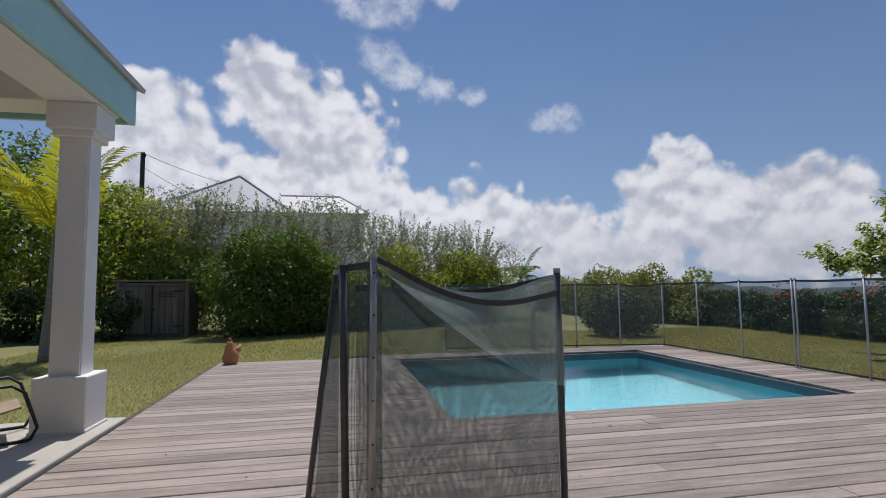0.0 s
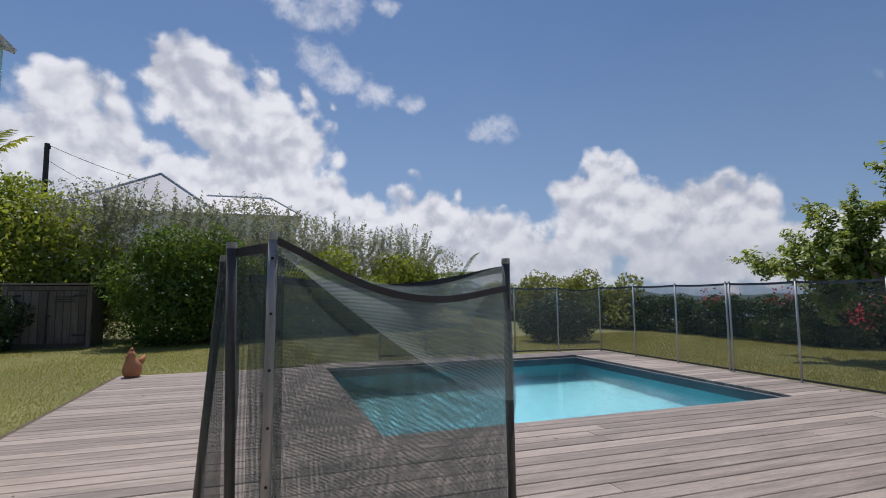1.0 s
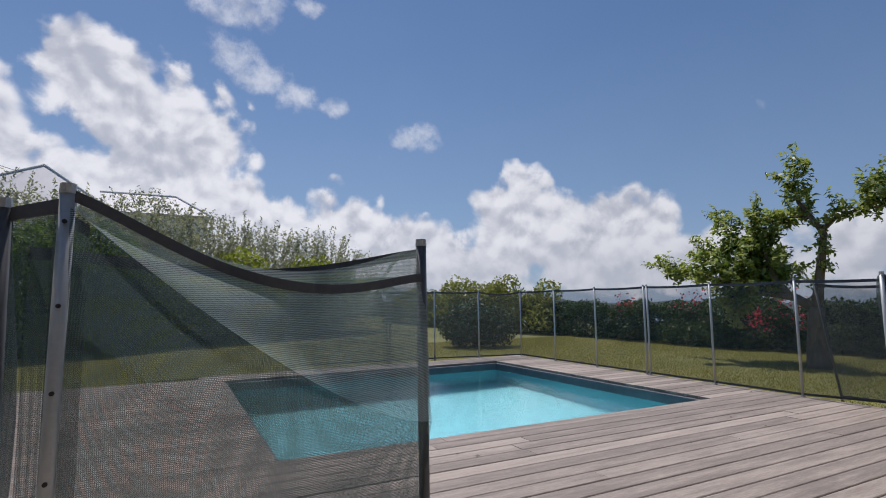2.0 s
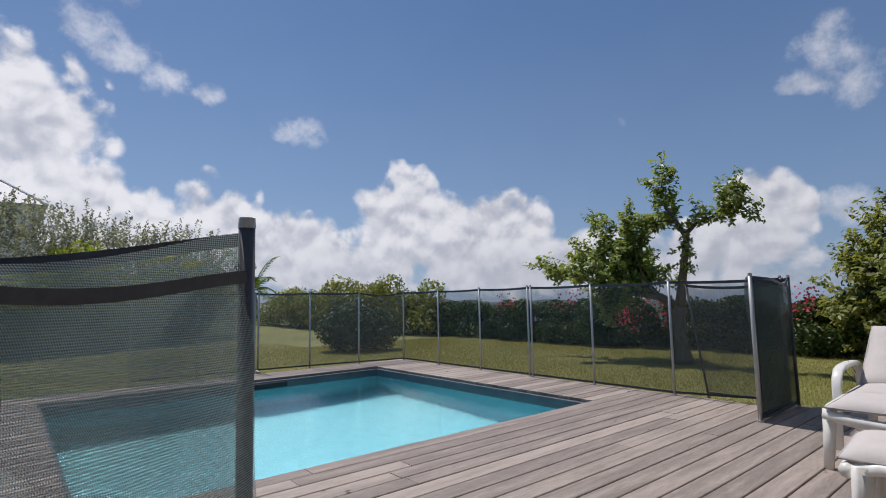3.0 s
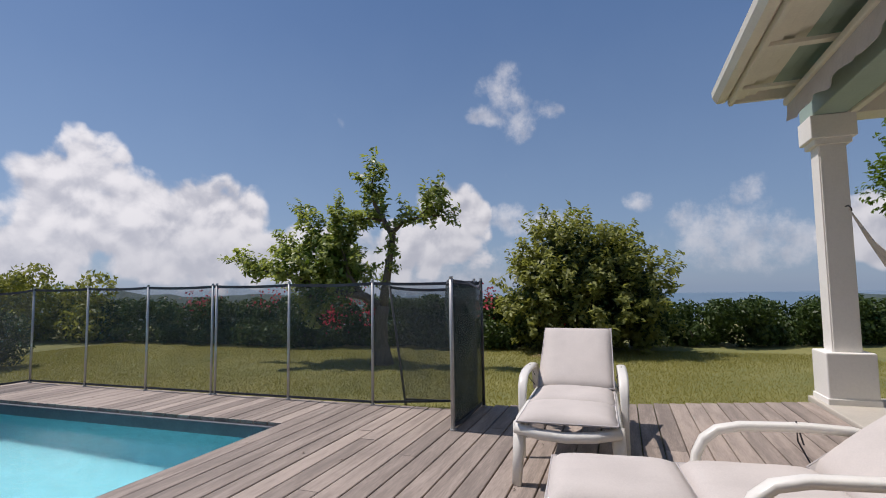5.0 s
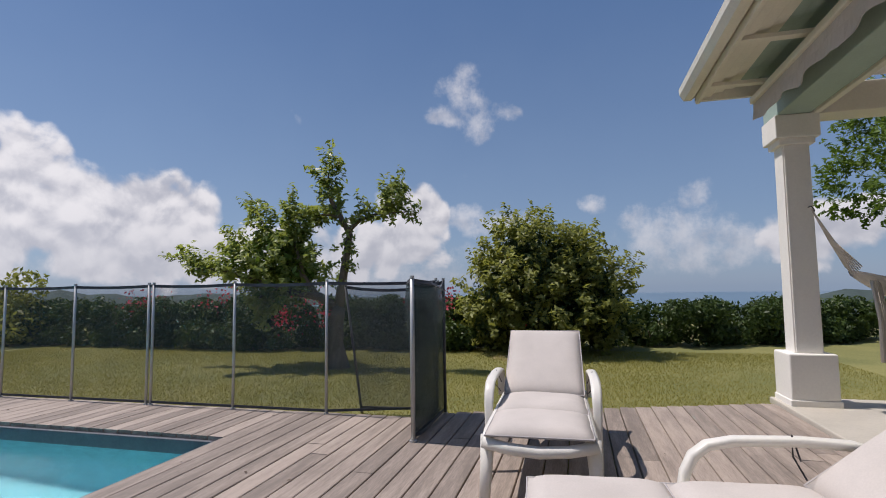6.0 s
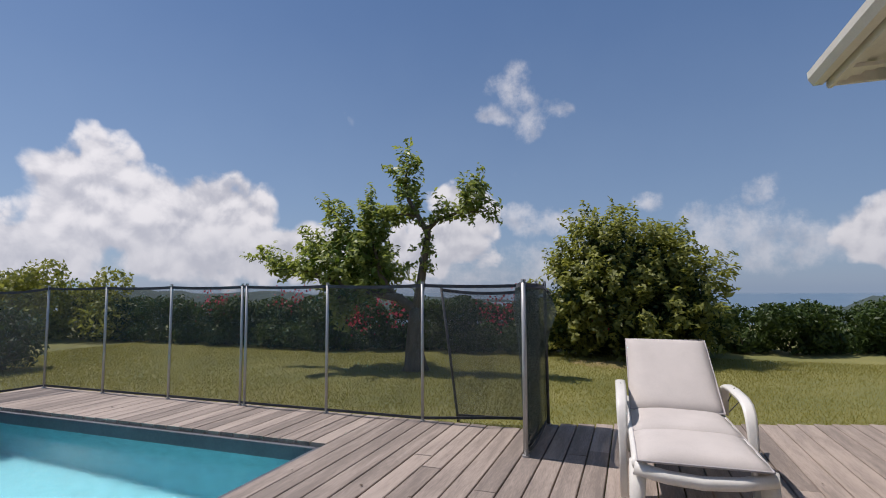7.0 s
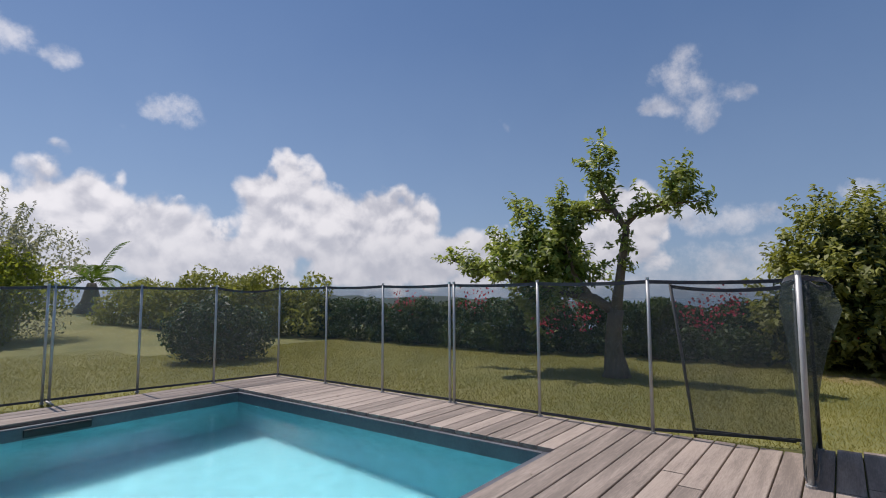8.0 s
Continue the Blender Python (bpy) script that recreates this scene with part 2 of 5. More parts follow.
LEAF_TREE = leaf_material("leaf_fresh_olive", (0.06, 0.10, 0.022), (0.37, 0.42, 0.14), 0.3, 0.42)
SOIL = material("dry_red_soil", (0.25, 0.165, 0.085), 0.95, tint=(0.20, 0.18, 0.06), scale=2.5, fine=25, bump=0.5)
FLOWER = leaf_material("pink_red_petals", (0.38, 0.03, 0.06), (0.65, 0.10, 0.14), 0.6, 0.3)
FAR_WOOD = leaf_material("far_wood_leaves", (0.03, 0.05, 0.03), (0.08, 0.11, 0.06), 0.8, 0.1)
HILL = material("far_hill", (0.055, 0.08, 0.07), 0.95, vary=0.35, scale=0.02, fine=0.3, bump=0)
SEA = material("sea", (0.10, 0.17, 0.23), 0.3, vary=0.2, scale=0.01, fine=0.2, bump=0.2)

WATER = bpy.data.materials.new("pool_water")
WATER.use_nodes = True
_t = WATER.node_tree
_p = _t.nodes["Principled BSDF"]
_p.inputs["Base Color"].default_value = (0.80, 0.97, 1.0, 1)
_p.inputs["Transmission Weight"].default_value = 1.0
_p.inputs["Roughness"].default_value = 0.02
_p.inputs["IOR"].default_value = 1.33
_g = _t.nodes.new("ShaderNodeNewGeometry")
_n = nd(_t, "ShaderNodeTexNoise", Scale=15.0, Detail=5, Roughness=0.6, Distortion=0.9)
_t.links.new(_g.outputs["Position"], _n.inputs["Vector"])
_b = nd(_t, "ShaderNodeBump", Strength=0.36, Distance=0.007)
_t.links.new(_n.outputs["Fac"], _b.inputs["Height"])
_t.links.new(_b.outputs[0], _p.inputs["Normal"])


# ---- building helpers ----
def mesh_of(bm, name, material_, smooth_shade=False):
    me = bpy.data.meshes.new(name)
    bm.to_mesh(me)
    bm.free()
    me.materials.append(material_)
    if smooth_shade:
        me.polygons.foreach_set("use_smooth", [True] * len(me.polygons))
    return me


def thing(name, label, category, place=(0, 0, 0), turn=0, group="", kind=""):
    """An empty at a thing's base."""
    ob = new(name)
    ob.matrix_world = pose(*place, 0, 0, turn)
    ob.empty_display_size = 0.1
    return tagged(ob, label, category, group, kind)


def part(name, bm, material_, parent=None, label="", smooth_shade=False):
    ob = new(name, mesh_of(bm, name, material_, smooth_shade))
    if parent:
        ob.parent = parent
    return tagged(ob, label)


def block(x0, y0, z0, x1, y1, z1, bevel=0.006, bm=None):
    bm = bm or bmesh.new()
    made = bmesh.ops.create_cube(bm, size=1)
    bmesh.ops.transform(bm, matrix=Matrix.LocRotScale(((x0 + x1) / 2, (y0 + y1) / 2, (z0 + z1) / 2), None, (abs(x1 - x0), abs(y1 - y0), abs(z1 - z0))), verts=made["verts"])
    if bevel:
        edges = list({e for v in made["verts"] for e in v.link_edges})
        bmesh.ops.bevel(bm, geom=edges, offset=bevel, segments=2, profile=0.5, affect="EDGES")
    return bm


def tube(points, radius, sides=10, bm=None, caps=True, flat=1.0):
    """A round bar along points; radius may be one number or one for each point."""
    bm = bm or bmesh.new()
    pts = [Vector(p) for p in points]
    radii = radius if isinstance(radius, (list, tuple)) else [radius] * len(pts)
    rings, side = [], None
    for k, p in enumerate(pts):
        d = (pts[min(k + 1, len(pts) - 1)] - pts[max(k - 1, 0)]).normalized()
        if side is None:
            side = d.orthogonal().normalized()
        side = (side - d * side.dot(d)).normalized()
        up = d.cross(side)
        rings.append([bm.verts.new(p + (side * math.cos(a) + up * math.sin(a) * flat) * radii[k]) for a in (2 * math.pi * s / sides for s in range(sides))])
    for a, b in zip(rings, rings[1:]):
        for s in range(sides):
            bm.faces.new((a[s], a[(s + 1) % sides], b[(s + 1) % sides], b[s]))
    if caps:
        bm.faces.new(rings[0][::-1])
        bm.faces.new(rings[-1])
    return bm


def sheet(rows, thick=0.0, bm=None):
    """A surface through rows of points, given thickness along its normals."""
    bm = bm or bmesh.new()
    grid = [[bm.verts.new(p) for p in row] for row in rows]
    faces = [bm.faces.new((a[k], a[k + 1], b[k + 1], b[k])) for a, b in zip(grid, grid[1:]) for k in range(len(a) - 1)]
    if thick:
        bmesh.ops.recalc_face_normals(bm, faces=faces)
        bmesh.ops.solidify(bm, geom=faces, thickness=thick)
    return bm


def mesh_from_arrays(name, verts, faces, material_):
    """A mesh from numpy arrays of corners and quads."""
    me = bpy.data.meshes.new(name)
    me.vertices.add(len(verts))
    me.vertices.foreach_set("co", np.asarray(verts, dtype=np.float32).ravel())
    n, k = faces.shape
    me.loops.add(n * k)
    me.loops.foreach_set("vertex_index", faces.astype(np.int32).ravel())
    me.polygons.add(n)
    me.polygons.foreach_set("loop_start", np.arange(0, n * k, k, dtype=np.int32))
    me.update(calc_edges=True)
    me.materials.append(material_)
    return me


def leaves_at(points, normals, size, rng, aspect=0.45, jitter=0.8, spread=0.35):
    """A folded diamond leaf at each point: arrays of corners and faces."""
    n = len(points)
    nrm = normals + rng.normal(0, jitter, (n, 3))
    nrm /= np.linalg.norm(nrm, axis=1)[:, None] + 1e-9
    axis = rng.normal(0, 1, (n, 3))
    axis[:, 2] -= 0.2
    axis -= nrm * (axis * nrm).sum(1)[:, None]
    axis /= np.linalg.norm(axis, axis=1)[:, None] + 1e-9
    side = np.cross(nrm, axis)
    s = size * (1 + rng.uniform(-spread, spread, n))[:, None]
    a = points - axis * s * 0.5
    c = points + axis * s * 0.5 - nrm * s * 0.12
    b = points + side * s * aspect * 0.5 + nrm * s * 0.08
    d = points - side * s * aspect * 0.5 + nrm * s * 0.08
    verts = np.stack([a, b, c, d], 1).reshape(-1, 3)
    faces = np.arange(4 * n).reshape(-1, 4)
    return verts, faces


def crown_points(blobs, count, rng, inner=0.55, rough=0.3):
    """Points in the outer shell of overlapping lumps with an uneven outline."""
    blobs = np.array(blobs, dtype=float)
    weight = (blobs[:, 3] * blobs[:, 4] + blobs[:, 3] * blobs[:, 5] + blobs[:, 4] * blobs[:, 5])
    pick = rng.choice(len(blobs), count, p=weight / weight.sum())
    d = rng.normal(0, 1, (count, 3))
    d /= np.linalg.norm(d, axis=1)[:, None]
    r = rng.uniform(inner ** 2, 1, count) ** 0.5
    wob = 1 + rough * (np.sin(d[:, 0] * 5.1 + pick * 1.7) * np.sin(d[:, 1] * 4.3 + pick) + 0.6 * np.sin(d[:, 2] * 9 + d[:, 0] * 7 + pick * 2.3)) * 0.5
    p = blobs[pick, :3] + d * blobs[pick, 3:6] * (r * wob)[:, None]
    nrm = d / blobs[pick, 3:6]
    nrm /= np.linalg.norm(nrm, axis=1)[:, None]
    return p, nrm


def foliage(name, blobs, count, size, material_, seed, parent=None, floor=None, label="", aspect=0.45, inner=0.55, rough=0.3, jitter=0.8):
    rng = np.random.default_rng(seed)
    p, nrm = crown_points(blobs, count, rng, inner, rough)
    if floor is not None:
        keep = p[:, 2] > floor
        p, nrm = p[keep], nrm[keep]
    v, f = leaves_at(p, nrm, size, rng, aspect, jitter)
    ob = new(name, mesh_from_arrays(name, v, f, material_))
    if parent:
        ob.parent = parent
    return tagged(ob, label)

# ---- ground, sea, far land ----
def ground_height(x, y):
    """Level round the terrace, rising a little to the north, falling to the sea in the east."""
    rise = 0.9 * max(0.0, min(1.0, (y - 14) / 20)) ** 1.4 * max(0.0, min(1.0, (16 - x) / 8))
    rise += 3.0 * max(0.0, min(1.0, (y - 24) / 30)) * max(0.0, min(1.0, (4 - x) / 10))
    fall = max(0.0, min(1.0, (x + 0.25 * y - 17) / 160))
    north = max(0.0, min(1.0, (y - 70) / 200))
    return -0.03 + rise - 42 * (3 * fall ** 2 - 2 * fall ** 3) - 30 * north * (1 - fall)


def axis_steps(lo, fine_lo, fine_hi, hi, fine, grow=1.35):
    steps = list(np.arange(fine_lo, fine_hi + 1e-6, fine))
    s, x = fine, fine_lo
    while x > lo:
        s *= grow
        x -= s
        steps.insert(0, x)
    s, x = fine, fine_hi
    while x < hi:
        s *= grow
        x += s
        steps.append(x)
    return steps


HOLE = (0.0, 6.0, 3.6, 9.2)  # the terrace carries the pool here
gx = sorted(set([round(v, 3) for v in axis_steps(-600, -14, 16, 900, 1.0)] + [0.0, 6.0]))
gy = sorted(set([round(v, 3) for v in axis_steps(-600, -14, 32, 900, 1.0)] + [3.6, 9.2]))
bm = bmesh.new()
grid = [[bm.verts.new((x, y, ground_height(x, y) + (0.02 * noise.noise((x * 0.4, y * 0.4, 0)) if (x > 7 or y > 10 or x < -3) else 0))) for x in gx] for y in gy]
for j in range(len(gy) - 1):
    for i in range(len(gx) - 1):
        if gx[i] >= HOLE[0] and gx[i + 1] <= HOLE[1] and gy[j] >= HOLE[2] and gy[j + 1] <= HOLE[3]:
            continue
        bm.faces.new((grid[j][i], grid[j][i + 1], grid[j + 1][i + 1], grid[j + 1][i]))
lawn = part("ground", bm, LAWN, smooth_shade=True)
tagged(lawn, "sunlit green lawn with dry yellow patches round the terrace", "lawn", kind="structure")

bm = bmesh.new()
bmesh.ops.create_grid(bm, x_segments=40, y_segments=40, size=4000)
bmesh.ops.translate(bm, verts=bm.verts, vec=(0, 0, -38))
sea = tagged(part("water", bm, SEA), "pale blue-grey sea in the distance", "sea", kind="structure")


def far_ridge(az0, az1, dist, height, depth, seed, label, rough=1.0):
    """A long low hill across the bay with an uneven skyline."""
    rows = []
    for k in range(5):
        row = []
        for s in range(61):
            a = radians(az0 + (az1 - az0) * s / 60)
            edge = math.sin(0.5 * math.pi * min(1.0, s / 24, (60 - s) / 24)) ** 1.3
            d = dist + depth * k / 4
            prof = math.sin(math.pi * min(1, k / 4)) if k < 4 else 0
            h = height * edge * (0.55 + rough * (0.45 * noise.noise((s * 0.11, seed, 0)) + 0.18 * noise.noise((s * 0.5, seed, 3))))
            row.append((d * math.sin(a), d * math.cos(a), -38.5 + max(0.0, h) * prof))
        rows.append(row)
    ob = part("backdrop", sheet(rows), HILL, smooth_shade=True)
    return tagged(ob, label, "hill", kind="structure")


far_ridge(15, 78, 1500, 62, 500, 1.0, "hazy dark green hill across the bay")
far_ridge(40, 88, 700, 34, 160, 4.0, "low wooded headland by the water")
far_ridge(93, 150, 300, 69, 160, 7.0, "dark green headland at the coast", 0.3)
far_ridge(-60, 20, 1800, 60, 500, 9.0, "distant green ridge")

# ---- terrace: joists under it, pool ----
PX0, PX1, PY0, PY1 = 0.82, 5.15, 4.44, 8.42
WATER_Z = -0.135
pool = thing("swimming_pool", "rectangular swimming pool with pale turquoise liner and clear water", "swimming pool", (0, 0, 0))
D = -1.28


def wall_sheet(a, b, z0, z1, name, mat):
    steps = 12
    rows = [[(a[0] + (b[0] - a[0]) * s / steps, a[1] + (b[1] - a[1]) * s / steps, z) for s in range(steps + 1)] for z in (z0, z1)]
    return part(name, sheet(rows, 0.02), mat, pool)


corners = [(PX0, PY0), (PX1, PY0), (PX1, PY1), (PX0, PY1)]
for a, b in zip(corners, corners[1:] + corners[:1]):
    wall_sheet(a, b, D, -0.055, "pool_wall", LINER)
part("pool_floor", block(PX0 - 0.02, PY0 - 0.02, D - 0.1, PX1 + 0.02, PY1 + 0.02, D, 0), LINER, pool)
# slate edge band along the inside of the rim, under the boards
rim = 0.03
for x0, y0, x1, y1 in ((PX0 - 0.02, PY0 - 0.02, PX1 + 0.02, PY0 + rim), (PX0 - 0.02, PY1 - rim, PX1 + 0.02, PY1 + 0.02),
                       (PX0 - 0.02, PY0 + rim, PX0 + rim, PY1 - rim), (PX1 - rim, PY0 + rim, PX1 + 0.02, PY1 - rim)):
    part("coping", block(x0, y0, -0.17, x1, y1, -0.033, 0.006), COPING, pool, "dark slate-grey edge band")
rows = [[(PX0 + (PX1 - PX0) * i / 24, PY0 + (PY1 - PY0) * j / 24, WATER_Z) for i in range(25)] for j in range(25)]
water = part("water_surface", sheet(rows), WATER, pool, "clear rippled turquoise water", True)
water.visible_shadow = False
# skimmer mouth in the far wall
part("skimmer", block(3.1, PY1 - 0.05, -0.125, 3.62, PY1 - 0.028, -0.055, 0.008), IRON, pool, "dark skimmer slot")
part("return_nozzle", tube([(PX1 - 0.01, 8.0, -0.22), (PX1 - 0.045, 8.0, -0.22)], 0.03, 12), LINER, pool)

# ---- house: verandas round the corner of the terrace, plain walls behind ----
FLOOR_Z = 0.035
patio = thing("patio", "pale stone patio slab under the veranda", "patio", kind="structure")
part("slab", block(-6.0, -5.0, -0.3, -1.995, 5.02, FLOOR_Z, 0.012), TILE, patio)
part("slab", block(-1.994, -5.0, -0.3, 7.42, -0.11, FLOOR_Z, 0.012), TILE, patio)
walls = tagged(part("wall_south", block(-6.2, -3.6, 0, 9.6, -3.4, 3.3, 0.01), WHITE), "plain white rendered house wall", "wall", kind="structure")
walls = tagged(part("wall_west", block(-6.2, -3.39, 0, -6.0, 3.2, 3.3, 0.01), WHITE), "plain white rendered house wall", "wall", kind="structure")


def column(place, turn=0):
    """Veranda column: square plinth, tapering shaft, flared capital."""
    c = thing("veranda_column", "white rendered square column on a thick plinth", "column", place, turn, "veranda columns")
    part("plinth", block(-0.195, -0.195, -0.12, 0.195, 0.195, 0.50, 0.012), WHITE, c)
    part("base_trim", block(-0.205, -0.205, -0.10, 0.205, 0.205, 0.09, 0.008), WHITE, c)
    bm_ = bmesh.new()
    rings = []
    for z, h in ((0.498, 0.117), (2.46, 0.113)):
        rings.append([bm_.verts.new((sx * h, sy * h, z)) for sx, sy in ((-1, -1), (1, -1), (1, 1), (-1, 1))])
    for k in range(4):
        bm_.faces.new((rings[0][k], rings[0][(k + 1) % 4], rings[1][(k + 1) % 4], rings[1][k]))
    bm_.faces.new(rings[1])
    bmesh.ops.bevel(bm_, geom=[e for e in bm_.edges if abs(e.verts[0].co.z - e.verts[1].co.z) > 1], offset=0.012, segments=2, affect="EDGES")
    part("shaft", bm_, WHITE, c)
    bm_ = block(-0.185, -0.185, 2.50, 0.185, 0.185, 2.72, 0.008)
    block(-0.15, -0.15, 2.445, 0.15, 0.15, 2.505, 0.006, bm_)
    part("capital", bm_, WHITE, c)
    return c


column((-2.31, 4.70, -0.03))
column((7.17, -0.35, 0.0))
column((7.25, -2.9, 0.0))

beams = thing("veranda_frame", "painted veranda beams and white boarded ceiling", "veranda", kind="structure")
# west wing: beam over the column, running back to the house; pale turquoise fascia above it
part("beam", block(-2.51, -3.4, 2.692, -2.11, 4.93, 2.97, 0.01), WHITE, beams)
part("beam", block(-6.0, 4.53, 2.694, -2.512, 4.91, 2.97, 0.01), WHITE, beams)
part("fascia", block(-2.10, -3.4, 2.70, -2.055, 5.15, 3.06, 0.006), TURQ, beams, "pale turquoise fascia board")
part("fascia", block(-6.2, 5.105, 2.702, -2.102, 5.15, 3.058, 0.006), TURQ, beams, "pale turquoise fascia board")
ceil_w = tagged(part("ceiling", block(-6.2, -3.4, 2.992, -2.105, 5.10, 3.05, 0), WHITE), "white veranda ceiling", "ceiling", kind="structure")
# south wing: beam, rafters, boarded soffit, white gutter
part("beam", block(-2.04, -0.47, 2.722, 7.37, -0.19, 3.02, 0.01), SAGE, beams, "sage green beam")
part("beam", block(-2.04, -0.53, 2.70, 6.95, -0.472, 2.90, 0.008), CREAM, beams)
part("beam", block(7.05, -3.4, 2.724, 7.35, -0.472, 3.0, 0.01), CREAM, beams)
ceil_s = tagged(part("ceiling", block(-2.04, -3.4, 3.03, 7.03, -0.48, 3.09, 0), WHITE), "white boarded veranda ceiling", "ceiling", kind="structure")


def roof_plane(rows, name, mat, thick, label):
    return tagged(part(name, sheet(rows, thick), mat), label, "roof", kind="structure")


EAVE_Y, EAVE_Z = 0.64, 2.99
roof_plane([[(-1.3, EAVE_Y, EAVE_Z + 0.02), (7.0, EAVE_Y, EAVE_Z + 0.02)], [(-1.3, -3.4, 4.9), (7.0, -3.4, 4.9)]], "roof_south", ROOFPALE, 0.04, "pale sheet roof over the veranda")
roof_plane([[(-2.0, 5.23, 3.08), (-2.0, -3.4, 3.08)], [(-6.2, 5.23, 4.75), (-6.2, -3.4, 4.75)]], "roof_west", ROOFPALE, 0.04, "pale sheet roof over the veranda")

# ---- pool safety fence ----
FH = 1.21


def fence_post(parent, x, y, lean=(0, 0), r=0.014, name="post", mat=ALU, top=None):
    top = top or FH
    bm_ = tube([(x, y, -0.03), (x + lean[0] * 0.5, y + lean[1] * 0.5, top / 2), (x + lean[0], y + lean[1], top)], r, 10)
    p_ = part(name, bm_, mat, parent, "", True)
    cap = part("cap", tube([(x + lean[0], y + lean[1], top - 0.002), (x + lean[0], y + lean[1], top + 0.02)], [r * 1.08, r * 1.0], 10), ALU, p_)
    part("sleeve", tube([(x, y, -0.005), (x, y, 0.012)], r * 1.7, 10), ALU, p_)
    return p_


def net_panel(parent, a, b, sag=0.02, bulge=0.01, net=None, a_top=FH, b_top=FH, a_lean=(0, 0), b_lean=(0, 0), n=10, seed=0, low=0.02, skew=1.0, heavy=False):
    """A stretched net between two posts, its upper and lower edges bound in black tape."""
    def at(u, w):
        top = a_top + (b_top - a_top) * u - sag * 4 * u * (1 - u)
        z = low + (top - low) * w
        lx = (a_lean[0] * (1 - u) + b_lean[0] * u) * w
        ly = (a_lean[1] * (1 - u) + b_lean[1] * u) * w
        d = Vector((b[1] - a[1], a[0] - b[0], 0)).normalized()
        off = bulge * math.sin(math.pi * u ** skew) * (math.sin(math.pi * w) + 0.4 * noise.noise((u * 3 + seed, w * 2, seed)))
        if heavy:
            off = bulge * math.sin(math.pi * u ** skew) * (0.15 + w ** 2.2) * (1 - 0.5 * max(0, w - 0.9) / 0.1)
        return (a[0] + (b[0] - a[0]) * u + lx + d.x * off, a[1] + (b[1] - a[1]) * u + ly + d.y * off, z)
    rows = [[at(i / n, w / 8 * 0.955 + 0.02) for i in range(n + 1)] for w in range(9)]
    net_ob = part("net", sheet(rows), net or NET, parent, "dark see-through woven net", True)
    for w0, w1 in ((0.0, 0.02), (0.975, 1.0)):
        rows = [[at(i / n, w) for i in range(n + 1)] for w in (w0, w1)]
        part("hem", sheet(rows, 0.006), HEM, net_ob)
    return net_ob


fence = thing("pool_fence", "black net pool safety fence on slim aluminium posts", "fence", (6.0, 8.87, 0))
fence.matrix_world = Matrix.Identity(4)
FX, FY, SP = 6.0, 8.87, 0.985
ys = [FY - SP * k for k in range(6)]
for k, y in enumerate(ys):
    if k == 3:
        fence_post(fence, FX, y + 0.028)
        fence_post(fence, FX, y - 0.028)
    else:
        fence_post(fence, FX, y)
for k in range(5):
    net_panel(fence, (FX, ys[k]), (FX, ys[k + 1]), 0.012, 0.01, seed=k)
fence_post(fence, 6.32, 2.98)
net_panel(fence, (FX, ys[5]), (6.32, 2.98), 0.012, 0.02, seed=7)
# far side
qx = [6.0 - 0.835 * k for k in range(6)]
qy = [8.87, 9.02, 9.16, 9.27, 9.35, 9.41]
for k in range(1, 6):
    if k == 3:
        fence_post(fence, qx[k] + 0.03, qy[k])
        fence_post(fence, qx[k] - 0.03, qy[k])
    else:
        fence_post(fence, qx[k], qy[k])
for k in range(5):
    net_panel(fence, (qx[k], qy[k]), (qx[k + 1], qy[k + 1]), 0.05 if k == 0 else 0.015, 0.015, seed=20 + k)
part("strut", tube([(qx[3], qy[3] - 0.02, 0.02), (qx[3] + 0.03, qy[3] - 0.14, -0.005)], 0.01, 8), ALU, fence)

# opened end by the loungers: a panel swung out over the boards, another leaning folded against the fence
gate_r = thing("folded_fence_panel", "opened pool fence panel of dark net standing folded on the boards", "fence panel", (0, 0, 0), group="opened fence ends")
fence_post(gate_r, 5.34, 2.90, (0.0, 0.0), 0.017)
fence_post(gate_r, 6.24, 2.88, (0.05, 0.02), 0.014, mat=DARKPOST)
net_panel(gate_r, (5.34, 2.90), (6.30, 2.95), 0.05, 0.02, NET_NEAR, seed=31)
net_panel(gate_r, (5.345, 2.92), (6.26, 2.90), 0.07, 0.25, NET_NEAR, seed=33, skew=0.45, heavy=True)
net_panel(gate_r, (5.35, 2.91), (6.30, 2.90), 0.03, 0.02, NET_NEAR, seed=35)
net_panel(gate_r, (5.35, 2.92), (6.22, 2.96), 0.04, -0.11, NET_NEAR, seed=38, skew=0.6, heavy=True)
fence_post(gate_r, 6.20, 3.68, (-0.13, 0.11), 0.012, mat=DARKPOST, top=1.17)
net_panel(gate_r, (6.20, 3.68), (6.26, 3.02), 0.03, 0.03, a_top=1.17, b_top=1.16, a_lean=(-0.13, 0.11), seed=37)

# opened end by the walkway: two panels standing slack, one thrown aside
gate_l = thing("folded_fence_panel", "slack opened pool fence panel of dark net sagging between its posts", "fence panel", (0, 0, 0), group="opened fence ends")
GA, GB, GC = (-0.045, 2.12), (0.905, 2.30), (-0.145, 2.215)
fence_post(gate_l, *GA, (0.012, 0.0), 0.0155, top=1.265)
fence_post(gate_l, *GB, (-0.01, 0.0), 0.017, mat=DARKPOST, top=1.205)
fence_post(gate_l, *GC, (-0.02, 0.0), 0.017, mat=DARKPOST, top=1.24)


